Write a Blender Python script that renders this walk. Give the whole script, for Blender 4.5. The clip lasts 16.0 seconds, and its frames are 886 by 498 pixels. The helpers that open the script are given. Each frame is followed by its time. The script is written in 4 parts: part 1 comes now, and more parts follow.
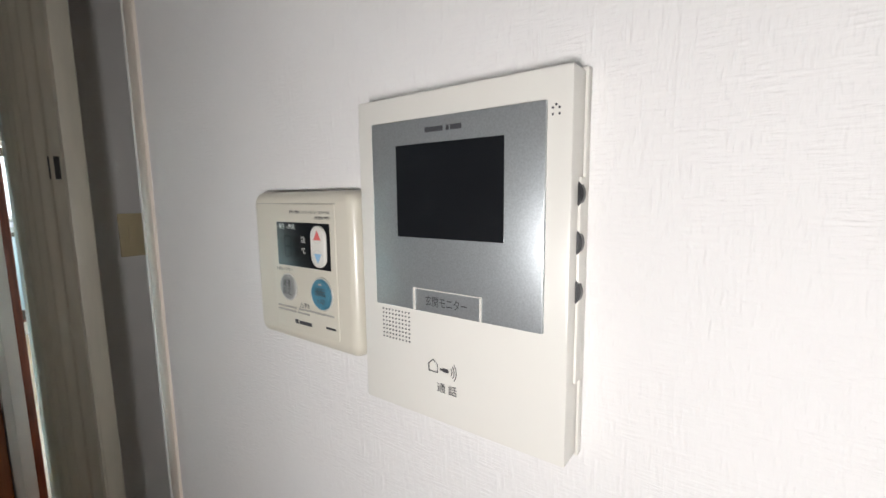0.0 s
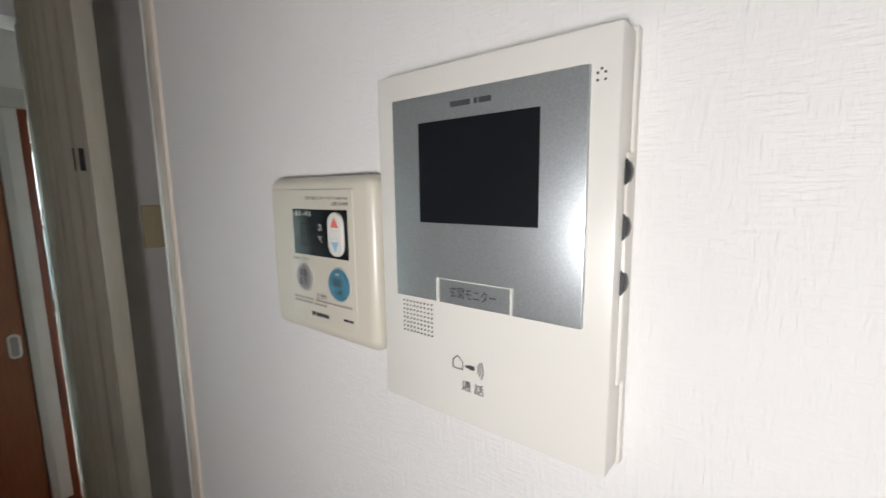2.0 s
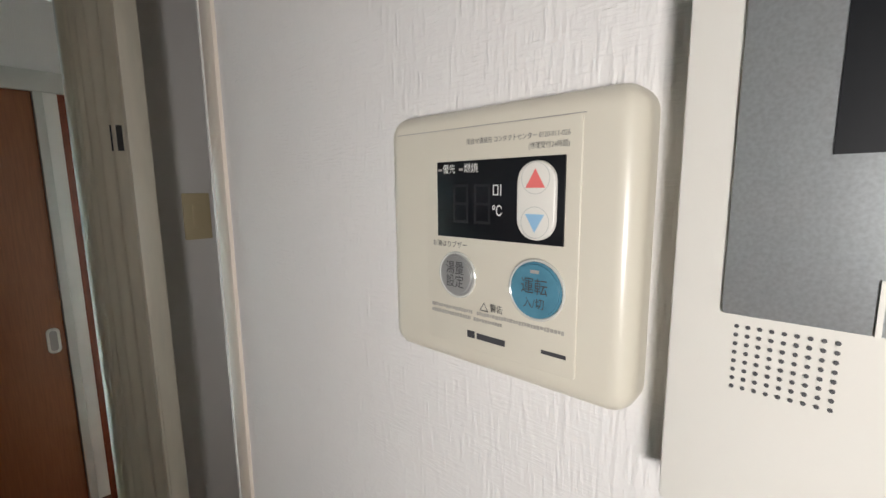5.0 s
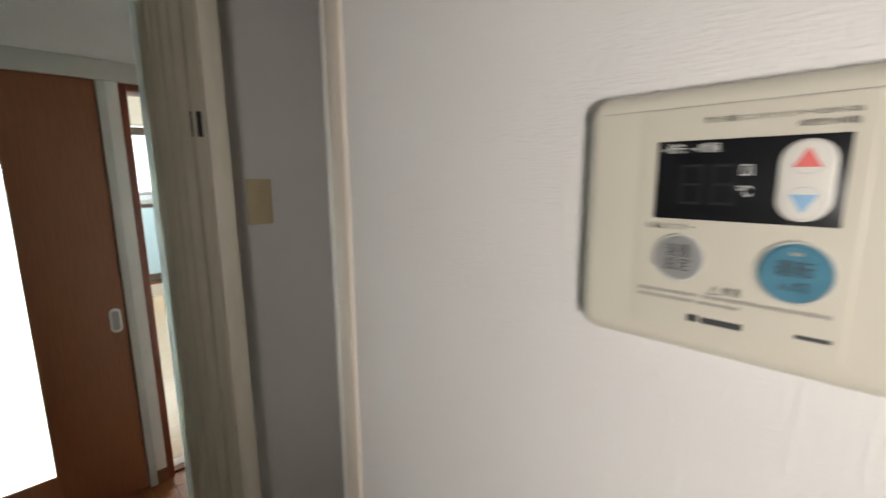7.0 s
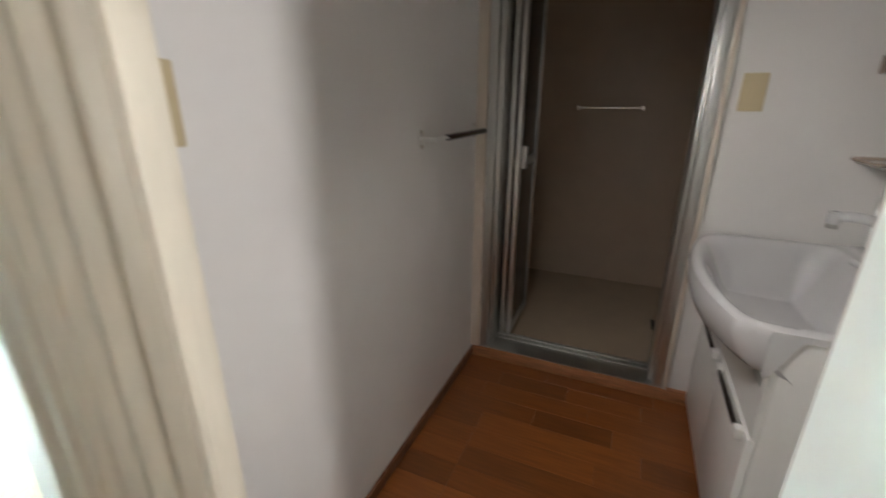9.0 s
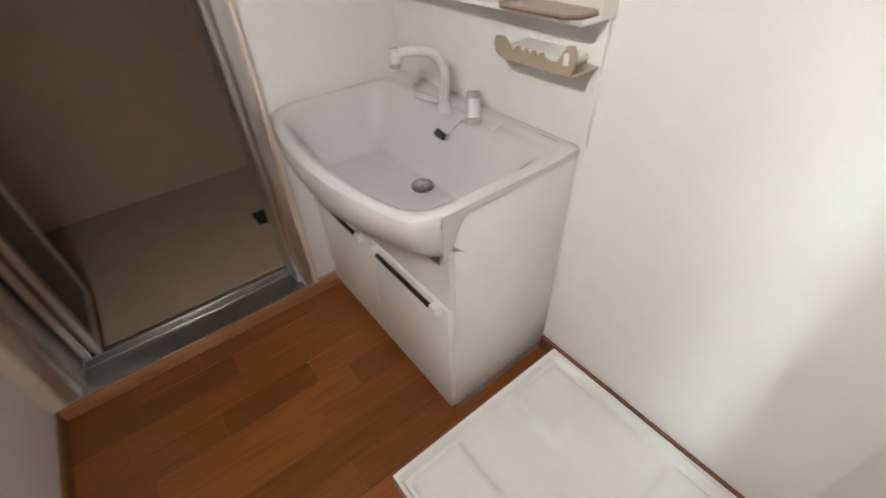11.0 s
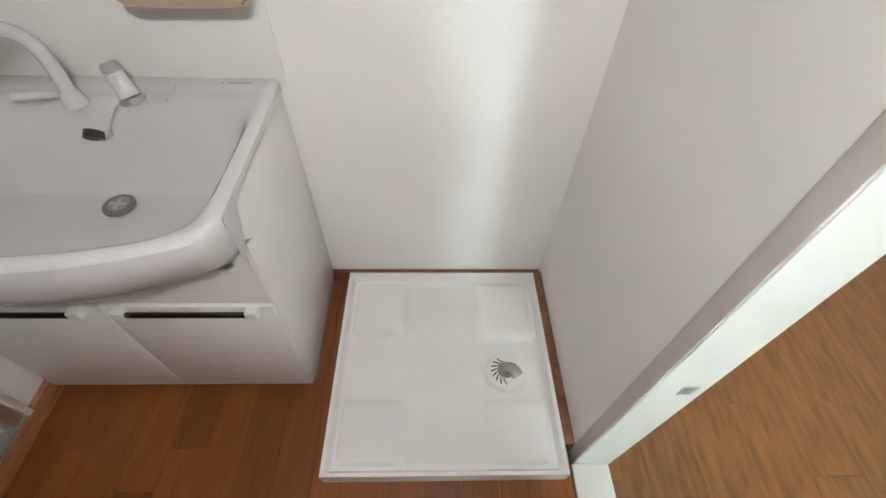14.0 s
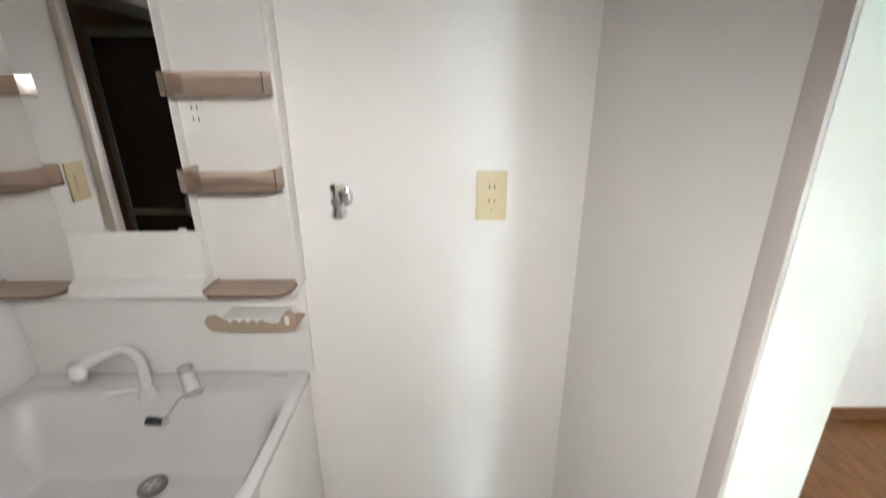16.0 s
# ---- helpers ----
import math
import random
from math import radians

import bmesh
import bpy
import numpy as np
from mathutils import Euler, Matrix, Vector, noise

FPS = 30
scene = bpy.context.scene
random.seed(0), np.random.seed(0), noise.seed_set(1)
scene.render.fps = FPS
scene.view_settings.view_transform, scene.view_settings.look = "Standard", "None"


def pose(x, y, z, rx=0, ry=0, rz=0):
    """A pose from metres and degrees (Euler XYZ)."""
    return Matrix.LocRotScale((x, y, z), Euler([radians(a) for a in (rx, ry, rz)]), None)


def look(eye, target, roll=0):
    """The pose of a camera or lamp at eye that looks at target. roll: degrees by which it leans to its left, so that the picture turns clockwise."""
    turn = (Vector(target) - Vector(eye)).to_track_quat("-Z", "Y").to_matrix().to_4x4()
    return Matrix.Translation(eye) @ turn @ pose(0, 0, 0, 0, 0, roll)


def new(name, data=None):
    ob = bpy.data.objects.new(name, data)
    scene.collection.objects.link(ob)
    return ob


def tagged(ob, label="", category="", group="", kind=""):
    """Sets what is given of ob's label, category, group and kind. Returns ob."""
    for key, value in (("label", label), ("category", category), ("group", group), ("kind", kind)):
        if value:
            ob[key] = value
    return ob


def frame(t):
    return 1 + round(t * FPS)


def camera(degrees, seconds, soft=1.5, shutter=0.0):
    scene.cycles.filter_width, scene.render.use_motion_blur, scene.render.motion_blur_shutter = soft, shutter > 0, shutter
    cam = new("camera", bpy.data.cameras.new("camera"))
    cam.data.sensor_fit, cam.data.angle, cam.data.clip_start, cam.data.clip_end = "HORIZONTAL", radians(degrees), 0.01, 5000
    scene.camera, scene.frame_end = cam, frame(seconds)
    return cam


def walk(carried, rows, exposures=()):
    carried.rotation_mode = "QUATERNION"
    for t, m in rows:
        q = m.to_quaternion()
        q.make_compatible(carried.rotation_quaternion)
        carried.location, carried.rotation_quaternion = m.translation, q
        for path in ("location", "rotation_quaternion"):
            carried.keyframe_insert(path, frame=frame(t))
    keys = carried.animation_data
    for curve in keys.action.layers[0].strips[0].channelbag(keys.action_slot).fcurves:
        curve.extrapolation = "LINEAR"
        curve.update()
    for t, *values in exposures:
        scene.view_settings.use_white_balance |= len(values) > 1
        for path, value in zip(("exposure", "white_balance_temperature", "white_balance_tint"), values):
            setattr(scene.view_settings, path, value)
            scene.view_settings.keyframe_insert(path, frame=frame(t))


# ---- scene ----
cam = camera(92.5, 16.0, shutter=0.5)
PATH = [
    (0, (0.71, -0.228, 1.317), (-0.466, 1.369, 1.062), -0.7),
    (0.5, (0.697, -0.21, 1.314), (-0.443, 1.411, 1.042), -0.7),
    (1, (0.693, -0.208, 1.314), (-0.43, 1.425, 1.039), -0.5),
    (1.5, (0.691, -0.207, 1.311), (-0.465, 1.403, 1.045), -0.4),
    (2, (0.694, -0.214, 1.31), (-0.549, 1.328, 1.029), -0.8),
    (2.5, (0.674, -0.244, 1.304), (-0.648, 1.233, 1.037), -0.6),
    (3, (0.645, -0.258, 1.297), (-0.719, 1.181, 1.035), -0.4),
    (3.5, (0.596, -0.235, 1.295), (-0.778, 1.189, 1.005), -1.2),
    (4, (0.562, -0.195, 1.289), (-0.79, 1.249, 0.994), -1.2),
    (4.2, (0.549, -0.186, 1.287), (-0.783, 1.279, 1.003), -0.6),
    (6.5, (0.499, -0.174, 1.281), (-0.842, 1.274, 0.961), -0.6),
    (7, (0.453, -0.245, 1.28), (-0.943, 1.146, 0.94), -0.4),
    (7.5, (0.366, -0.314, 1.28), (-1.074, 1.027, 0.919), -0.1),
    (8, (0.244, -0.36, 1.246), (-1.155, 1.008, 0.833), -0.2),
    (8.3, (0.124, -0.336, 1.231), (-1.168, 1.12, 0.775), -0.1),
    (8.6, (0.024, -0.308, 1.227), (-1.088, 1.271, 0.705), -0.2),
    (9, (-0.085, -0.196, 1.22), (-0.847, 1.531, 0.56), 0.1),
    (9.3, (-0.137, -0.143, 1.19), (-0.605, 1.653, 0.445), 0.0),
    (9.6, (-0.186, -0.059, 1.157), (-0.346, 1.747, 0.315), -1.5),
    (10, (-0.175, 0.053, 1.128), (0.025, 1.806, 0.186), -1.9),
    (10.2, (-0.185, 0.094, 1.15), (0.191, 1.778, 0.138), -2.5),
    (12.3, (-0.09, 0.516, 1.264), (1.217, 0.932, -0.191), 1.9),
    (12.5, (-0.131, 0.501, 1.252), (1.22, 0.829, -0.186), 1.2),
    (13, (-0.186, 0.517, 1.276), (1.139, 0.613, -0.22), 1.9),
    (13.5, (-0.219, 0.504, 1.268), (1.063, 0.472, -0.267), 2.8),
    (14, (-0.241, 0.482, 1.257), (1.032, 0.428, -0.285), 2.0),
    (14.5, (-0.27, 0.473, 1.276), (1.078, 0.419, -0.2), 1.4),
    (15, (-0.298, 0.47, 1.341), (1.219, 0.425, 0.038), 0.9),
    (15.5, (-0.35, 0.453, 1.421), (1.383, 0.436, 0.424), -0.1),
    (16, (-0.363, 0.446, 1.485), (1.523, 0.44, 0.819), -0.3),
]
EXPOSURES = [(0, 0.85, 6500, 10), (2.0, 0.75, 6500, 10), (3.0, 0.8, 6500, 10), (4.2, 1.1, 6500, 10), (6.5, 1.0, 7200, 10), (7.0, 1.05, 7000, 10), (7.5, 1.15, 6600, 9), (8.0, 1.35, 6600, 9),
             (8.3, 1.55, 6700, 10), (8.6, 2.15, 6600, 10), (9.0, 2.95, 6600, 10), (9.6, 3.45, 6800, 9), (10.2, 3.55, 6800, 9), (12.3, 3.75, 6600, 9), (14.5, 3.5, 6500, 9), (16, 3.5, 6500, 10)]
walk(cam, [(t, look(eye, target, roll)) for t, eye, target, roll in PATH], EXPOSURES)

# ---- world and light ----
world = bpy.data.worlds.new("sky")
scene.world = world
world.use_nodes = True
sky = world.node_tree.nodes.new("ShaderNodeTexSky")
sky.sky_type = "NISHITA"
sky.sun_disc = False
sky.sun_elevation, sky.sun_rotation = radians(40), radians(200)
world.node_tree.links.new(sky.outputs[0], world.node_tree.nodes["Background"].inputs[0])
world.node_tree.nodes["Background"].inputs[1].default_value = 0.15


def area_lamp(name, eye, target, w, h, watts, color):
    d = bpy.data.lights.new(name, "AREA")
    d.shape, d.size, d.size_y, d.energy, d.color = "RECTANGLE", w, h, watts, color
    ob = new(name, d)
    ob.matrix_world = look(eye, target)
    return ob


def torch(name, at, target, watts, radius, color, cone, blend):
    d = bpy.data.lights.new(name, "SPOT")
    d.energy, d.shadow_soft_size, d.color, d.spot_size, d.spot_blend = watts, radius, color, radians(cone), blend
    ob = new(name, d)
    ob.matrix_world = look(at, target)
    return ob


DAY = (0.92, 0.975, 1.0)
area_lamp("window_daylight", (-4.9, 1.9, 1.0), (0, 1.4, 0.7), 1.7, 1.5, 46, DAY)
area_lamp("side_window_daylight", (-4.9, -1.1, 1.1), (0, -0.6, 0.8), 1.9, 1.6, 250, DAY)
# fixed stand-ins for the walker's torch; the washroom one is raised as added fill
torch("torch_in_hall", (0.76, -0.50, 1.195), (0.62, 0.0, 1.27), 6.4, 0.06, (1.0, 0.98, 0.985), 144, 0.6)
torch("torch_fill_in_washroom", (-0.42, 0.50, 1.60), (0.36, 0.78, 0.75), 3.3, 0.05, (1.0, 0.975, 0.965), 146, 1.0)


# ---- materials ----
def material(name, color, rough=0.5, metal=0.0, var=0.06, scale=8.0, bump=0.0, bump_scale=120.0, spec=0.5, stretch=(1, 1, 1), coat=0.0, rand=0.0):
    m = bpy.data.materials.new(name)
    m.use_nodes = True
    nt = m.node_tree
    n, l = nt.nodes, nt.links
    b = n["Principled BSDF"]
    tc = n.new("ShaderNodeTexCoord")
    mp = n.new("ShaderNodeMapping")
    mp.inputs["Scale"].default_value = stretch
    l.new(tc.outputs["Object"], mp.inputs["Vector"])
    a = n.new("ShaderNodeTexNoise")
    a.inputs["Scale"].default_value, a.inputs["Detail"].default_value = scale, 6
    l.new(mp.outputs[0], a.inputs["Vector"])
    ramp = n.new("ShaderNodeMapRange")
    ramp.inputs["From Min"].default_value, ramp.inputs["From Max"].default_value = 0.3, 0.7
    ramp.inputs["To Min"].default_value, ramp.inputs["To Max"].default_value = 1 - var, 1 + var
    l.new(a.outputs["Fac"], ramp.inputs["Value"])
    hsv = n.new("ShaderNodeHueSaturation")
    hsv.inputs["Color"].default_value = (*color, 1)
    val = ramp.outputs[0]
    if rand:
        oi = n.new("ShaderNodeObjectInfo")
        r2 = n.new("ShaderNodeMapRange")
        r2.inputs["To Min"].default_value, r2.inputs["To Max"].default_value = 1 - rand, 1 + rand
        l.new(oi.outputs["Random"], r2.inputs["Value"])
        mul = n.new("ShaderNodeMath")
        mul.operation = "MULTIPLY"
        l.new(val, mul.inputs[0]), l.new(r2.outputs[0], mul.inputs[1])
        val = mul.outputs[0]
    l.new(val, hsv.inputs["Value"])
    l.new(hsv.outputs[0], b.inputs["Base Color"])
    rr = n.new("ShaderNodeMapRange")
    rr.inputs["To Min"].default_value, rr.inputs["To Max"].default_value = rough * 0.85, min(1, rough * 1.15)
    l.new(a.outputs["Fac"], rr.inputs["Value"])
    l.new(rr.outputs[0], b.inputs["Roughness"])
    b.inputs["Metallic"].default_value = metal
    b.inputs["Specular IOR Level"].default_value = spec
    b.inputs["Coat Weight"].default_value = coat
    b.inputs["Coat Roughness"].default_value = 0.12
    if bump:
        c = n.new("ShaderNodeTexNoise")
        c.inputs["Scale"].default_value, c.inputs["Detail"].default_value = bump_scale, 4
        l.new(mp.outputs[0], c.inputs["Vector"])
        bp = n.new("ShaderNodeBump")
        bp.inputs["Distance"].default_value = bump
        l.new(c.outputs["Fac"], bp.inputs["Height"])
        l.new(bp.outputs[0], b.inputs["Normal"])
    return m


def wallpaper(name, color, depth):
    """Woven-look vinyl paper: short horizontal and vertical threads in patches."""
    m = material(name, color, 0.62, var=0.03, scale=3.0, spec=0.3)
    n, l = m.node_tree.nodes, m.node_tree.links
    tc = n["Texture Coordinate"]
    outs = []
    for sx, sz in ((80, 560), (330, 60)):
        mp = n.new("ShaderNodeMapping")
        mp.inputs["Scale"].default_value = (sx, sx, sz)
        t = n.new("ShaderNodeTexNoise")
        t.inputs["Scale"].default_value, t.inputs["Detail"].default_value = 1.0, 2
        l.new(tc.outputs["Object"], mp.inputs["Vector"])
        l.new(mp.outputs[0], t.inputs["Vector"])
        s = n.new("ShaderNodeMapRange")
        s.inputs["From Min"].default_value, s.inputs["From Max"].default_value = 0.42, 0.68
        l.new(t.outputs["Fac"], s.inputs["Value"])
        outs.append(s.outputs[0])
    patch = n.new("ShaderNodeTexNoise")
    patch.inputs["Scale"].default_value = 60
    l.new(tc.outputs["Object"], patch.inputs["Vector"])
    pr = n.new("ShaderNodeMapRange")
    pr.inputs["From Min"].default_value, pr.inputs["From Max"].default_value = 0.35, 0.65
    l.new(patch.outputs["Fac"], pr.inputs["Value"])
    mix = n.new("ShaderNodeMix")
    l.new(pr.outputs[0], mix.inputs["Factor"])
    upright = n.new("ShaderNodeMath")
    upright.operation = "MULTIPLY"
    upright.inputs[1].default_value = 0.9
    l.new(outs[1], upright.inputs[0])
    l.new(outs[0], mix.inputs["B"]), l.new(outs[1], mix.inputs["A"])
    blend = n.new("ShaderNodeMath")
    l.new(mix.outputs["Result"], blend.inputs[0]), l.new(upright.outputs[0], blend.inputs[1])
    bp = n.new("ShaderNodeBump")
    bp.inputs["Distance"].default_value = depth
    l.new(blend.outputs[0], bp.inputs["Height"])
    l.new(bp.outputs[0], n["Principled BSDF"].inputs["Normal"])
    return m


def wood(name, color, rough, stretch, rand=0.0, coat=0.2, var=0.28):
    m = material(name, color, rough, var=var, scale=14.0, stretch=stretch, bump=0.0003, bump_scale=60, coat=coat, rand=rand)
    return m


PAPER = wallpaper("woven_wallpaper", (0.80, 0.78, 0.76), 0.00024)
PAPER_WASH = wallpaper("washroom_wallpaper", (0.80, 0.78, 0.755), 0.00004)
PAINT = material("white_paint", (0.76, 0.75, 0.71), 0.4, var=0.04, bump=0.0002)
TRIM_PAINT = material("grey_white_trim_paint", (0.55, 0.55, 0.51), 0.4, var=0.04, bump=0.0002)
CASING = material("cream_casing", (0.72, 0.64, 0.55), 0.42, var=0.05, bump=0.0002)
# darker copy of the cream casing: shade on the washroom side put into colour
CASING_SHADE = material("shaded_cream_casing", (0.56, 0.51, 0.47), 0.42, var=0.05, bump=0.0002)
CEIL = material("ceiling_paper", (0.8, 0.79, 0.76), 0.8, var=0.03, bump=0.0006, bump_scale=200)
PLANK = wood("red_brown_plank", (0.24, 0.076, 0.017), 0.38, (0.35, 5, 5), rand=0.22, coat=0.03, var=0.19)
PLANK_HALL = wood("oak_plank", (0.215, 0.092, 0.027), 0.36, (0.5, 3, 3), rand=0.05, coat=0.05, var=0.30)
PALE_FLOOR = wood("pale_glossy_floor", (0.50, 0.39, 0.27), 0.12, (9, 0.6, 9), coat=0.6, var=0.12)
SUB = material("dark_joint", (0.05, 0.02, 0.008), 0.7)
BASE = wood("brown_baseboard", (0.20, 0.085, 0.04), 0.35, (2, 2, 12))
SILLWOOD = wood("threshold_wood", (0.42, 0.19, 0.09), 0.35, (1, 9, 9))
DOORWOOD = wood("walnut_door_veneer", (0.27, 0.105, 0.046), 0.5, (12, 12, 0.7), var=0.12, coat=0.0)
REDWOOD = wood("red_stained_frame", (0.22, 0.055, 0.024), 0.35, (9, 9, 0.7))
ALU = material("brushed_aluminium", (0.62, 0.62, 0.6), 0.38, 1.0, var=0.05, bump=0.0001, stretch=(20, 20, 1))
DARK_ALU = material("bronze_aluminium", (0.10, 0.085, 0.075), 0.4, 0.7)
CHROME = material("chrome", (0.8, 0.8, 0.8), 0.07, 1.0, var=0.02)
# chrome with the dark surroundings it mirrors put into its base colour
CHROME_DARK_REFLECTION = material("chrome_dark_reflection", (0.10, 0.085, 0.08), 0.18, 1.0, var=0.05)
STEEL = material("dull_steel", (0.27, 0.25, 0.24), 0.45, 0.6, var=0.08)
BLACK = material("black_plastic", (0.012, 0.012, 0.014), 0.35)
SLOT = material("dark_slot", (0.02, 0.018, 0.016), 0.6)
ENAMEL = material("white_basin_resin", (0.64, 0.63, 0.63), 0.14, var=0.02, coat=0.3)
PANWHITE = material("white_pan_plastic", (0.82, 0.81, 0.79), 0.2, var=0.03, coat=0.2)
CABWHITE = material("white_melamine", (0.78, 0.77, 0.74), 0.3, var=0.03)
GREYTRIM = material("grey_plastic", (0.36, 0.34, 0.32), 0.4)
IVORY = material("ivory_plastic", (0.76, 0.735, 0.675), 0.33, var=0.02, bump=0.00004, bump_scale=900)
IVORY_WARM = material("aged_ivory_plastic", (0.67, 0.63, 0.53), 0.3, var=0.02)
YELLOWED = material("yellowed_plate", (0.62, 0.52, 0.32), 0.35, var=0.03)
SILVER = material("silver_metallic_paint", (0.50, 0.53, 0.54), 0.36, 0.7, var=0.10, scale=900.0, bump=0.00003, bump_scale=1500)
SCREEN = material("glossy_black_screen", (0.006, 0.007, 0.009), 0.34, var=0.02)
INK = material("dark_grey_ink", (0.06, 0.06, 0.065), 0.5)
PALE_INK = material("white_print", (0.75, 0.75, 0.72), 0.5)
SEGMENT = material("unlit_segment", (0.018, 0.018, 0.021), 0.4)
RED_INK = material("red_print", (0.80, 0.18, 0.17), 0.4)
BLUE_INK = material("blue_print", (0.30, 0.52, 0.72), 0.4)
SILVER_BTN = material("silver_button", (0.42, 0.42, 0.41), 0.35, 0.4)
BLUE_BTN = material("blue_button", (0.085, 0.235, 0.32), 0.22, var=0.12, scale=90)
CLEAR = material("milky_button_rim", (0.6, 0.6, 0.56), 0.15)
VINYL = material("cream_vinyl", (0.80, 0.74, 0.61), 0.45, var=0.05, bump=0.00008, stretch=(6, 6, 1))
BATHWALL = material("beige_bath_panel", (0.50, 0.39, 0.29), 0.3, var=0.04)
BATHFLOOR = material("beige_bath_floor", (0.47, 0.375, 0.27), 0.45, var=0.06, bump=0.0006, bump_scale=90)
LEAF = material("green_foliage", (0.10, 0.16, 0.08), 0.7, var=0.4, scale=3)
CONCRETE = material("pale_concrete", (0.5, 0.5, 0.48), 0.8, var=0.08, bump=0.001)


def clear_plastic(name, color, rough, trans, alpha=1.0):
    m = material(name, color, rough, var=0.03)
    b = m.node_tree.nodes["Principled BSDF"]
    b.inputs["Transmission Weight"].default_value = trans
    b.inputs["IOR"].default_value = 1.3
    b.inputs["Alpha"].default_value = alpha
    return m


BROWN_CLEAR = clear_plastic("smoky_brown_plastic", (0.80, 0.66, 0.56), 0.12, 0.9)
TAN = material("tan_plastic", (0.42, 0.33, 0.24), 0.3)
GLASS = clear_plastic("window_glass", (0.97, 0.98, 0.98), 0.0, 1.0)
DARKPANE = material("smoked_bath_pane", (0.05, 0.042, 0.038), 0.22)
CLEARCUP = clear_plastic("clear_trap_cup", (0.9, 0.88, 0.82), 0.05, 0.7)
MIRROR = material("mirror", (0.86, 0.87, 0.86), 0.01, 1.0, var=0.005)
FROST = bpy.data.materials.new("frosted_glass")
FROST.use_nodes = True
_n, _l = FROST.node_tree.nodes, FROST.node_tree.links
_t = _n.new("ShaderNodeBsdfTranslucent")
_t.inputs[0].default_value = (0.68, 0.79, 0.81, 1)
_g = _n.new("ShaderNodeBsdfGlossy")
_g.inputs["Roughness"].default_value = 0.25
_m = _n.new("ShaderNodeMixShader")
_m.inputs[0].default_value = 0.06
_l.new(_t.outputs[0], _m.inputs[1]), _l.new(_g.outputs[0], _m.inputs[2])
_l.new(_m.outputs[0], _n["Material Output"].inputs[0])


# ---- mesh helpers ----
def boxes(*spans, bevel=0.0, seg=2):
    """One bmesh of boxes (x0, y0, z0, x1, y1, z1)."""
    bm = bmesh.new()
    for s in spans:
        lo, hi = Vector(s[:3]), Vector(s[3:])
        c, d = (lo + hi) / 2, hi - lo
        bmesh.ops.create_cube(bm, size=1, matrix=Matrix.Translation(c) @ Matrix.Diagonal((*d, 1)))
    if bevel:
        bmesh.ops.bevel(bm, geom=list(bm.edges), offset=bevel, segments=seg, affect="EDGES", profile=0.5)
    return bm


def cyl(p, q, r, r2=None, n=24, bevel=0.0):
    p, q = Vector(p), Vector(q)
    bm = bmesh.new()
    turn = (q - p).to_track_quat("Z", "Y").to_matrix().to_4x4()
    bmesh.ops.create_cone(bm, cap_ends=True, segments=n, radius1=r, radius2=r if r2 is None else r2, depth=(q - p).length,
                          matrix=Matrix.Translation((p + q) / 2) @ turn)
    if bevel:
        bmesh.ops.bevel(bm, geom=[e for e in bm.edges if len(e.link_faces) == 2 and e.calc_face_angle(0) > 1], offset=bevel, segments=2, affect="EDGES")
    return bm


def join(*bms):
    out = bms[0]
    for b in bms[1:]:
        me = bpy.data.meshes.new("tmp")
        b.to_mesh(me)
        out.from_mesh(me)
        bpy.data.meshes.remove(me)
        b.free()
    return out


def rounded_prism(x0, z0, x1, z1, r, y0, y1, bevel=0.0, n=6, seg=3):
    """A slab in the wall plane with rounded corners: from y0 (back) to y1 (front), the front edge rounded."""
    pts = []
    for cx, cz, a in ((x1 - r, z1 - r, 0), (x0 + r, z1 - r, 90), (x0 + r, z0 + r, 180), (x1 - r, z0 + r, 270)):
        for i in range(n + 1):
            t = radians(a + 90 * i / n)
            pts.append((cx + r * math.cos(t), cz + r * math.sin(t)))
    bm = bmesh.new()
    back = [bm.verts.new((x, y0, z)) for x, z in pts]
    front = [bm.verts.new((x, y1, z)) for x, z in pts]
    k = len(pts)
    bm.faces.new(back)
    f = bm.faces.new(list(reversed(front)))
    for i in range(k):
        bm.faces.new((back[i], front[i], front[(i + 1) % k], back[(i + 1) % k]))
    bmesh.ops.recalc_face_normals(bm, faces=bm.faces)
    if bevel:
        bmesh.ops.bevel(bm, geom=list(f.edges), offset=bevel, segments=seg, affect="EDGES", profile=0.5)
    return bm


def tube(points, r, n=14, taper=None):
    """A round bar along a smooth line through points."""
    P = [Vector(p) for p in points]
    line = []
    for i in range(len(P) - 1):
        a, b, c, d = P[max(i - 1, 0)], P[i], P[i + 1], P[min(i + 2, len(P) - 1)]
        for j in range(6):
            t = j / 6
            line.append(0.5 * (2 * b + (c - a) * t + (2 * a - 5 * b + 4 * c - d) * t * t + (3 * b - a - 3 * c + d) * t ** 3))
    line.append(P[-1])
    bm = bmesh.new()
    rings = []
    for i, p in enumerate(line):
        way = (line[min(i + 1, len(line) - 1)] - line[max(i - 1, 0)]).normalized()
        u = way.cross(Vector((0.31, 0.77, 0.21))).normalized()
        v = way.cross(u)
        rad = r if taper is None else r + (taper - r) * i / (len(line) - 1)
        rings.append([bm.verts.new(p + rad * (u * math.cos(2 * math.pi * k / n) + v * math.sin(2 * math.pi * k / n))) for k in range(n)])
    for a, b in zip(rings, rings[1:]):
        for k in range(n):
            bm.faces.new((a[k], a[(k + 1) % n], b[(k + 1) % n], b[k]))
    bm.faces.new(rings[0]), bm.faces.new(rings[-1])
    bmesh.ops.recalc_face_normals(bm, faces=bm.faces)
    return bm


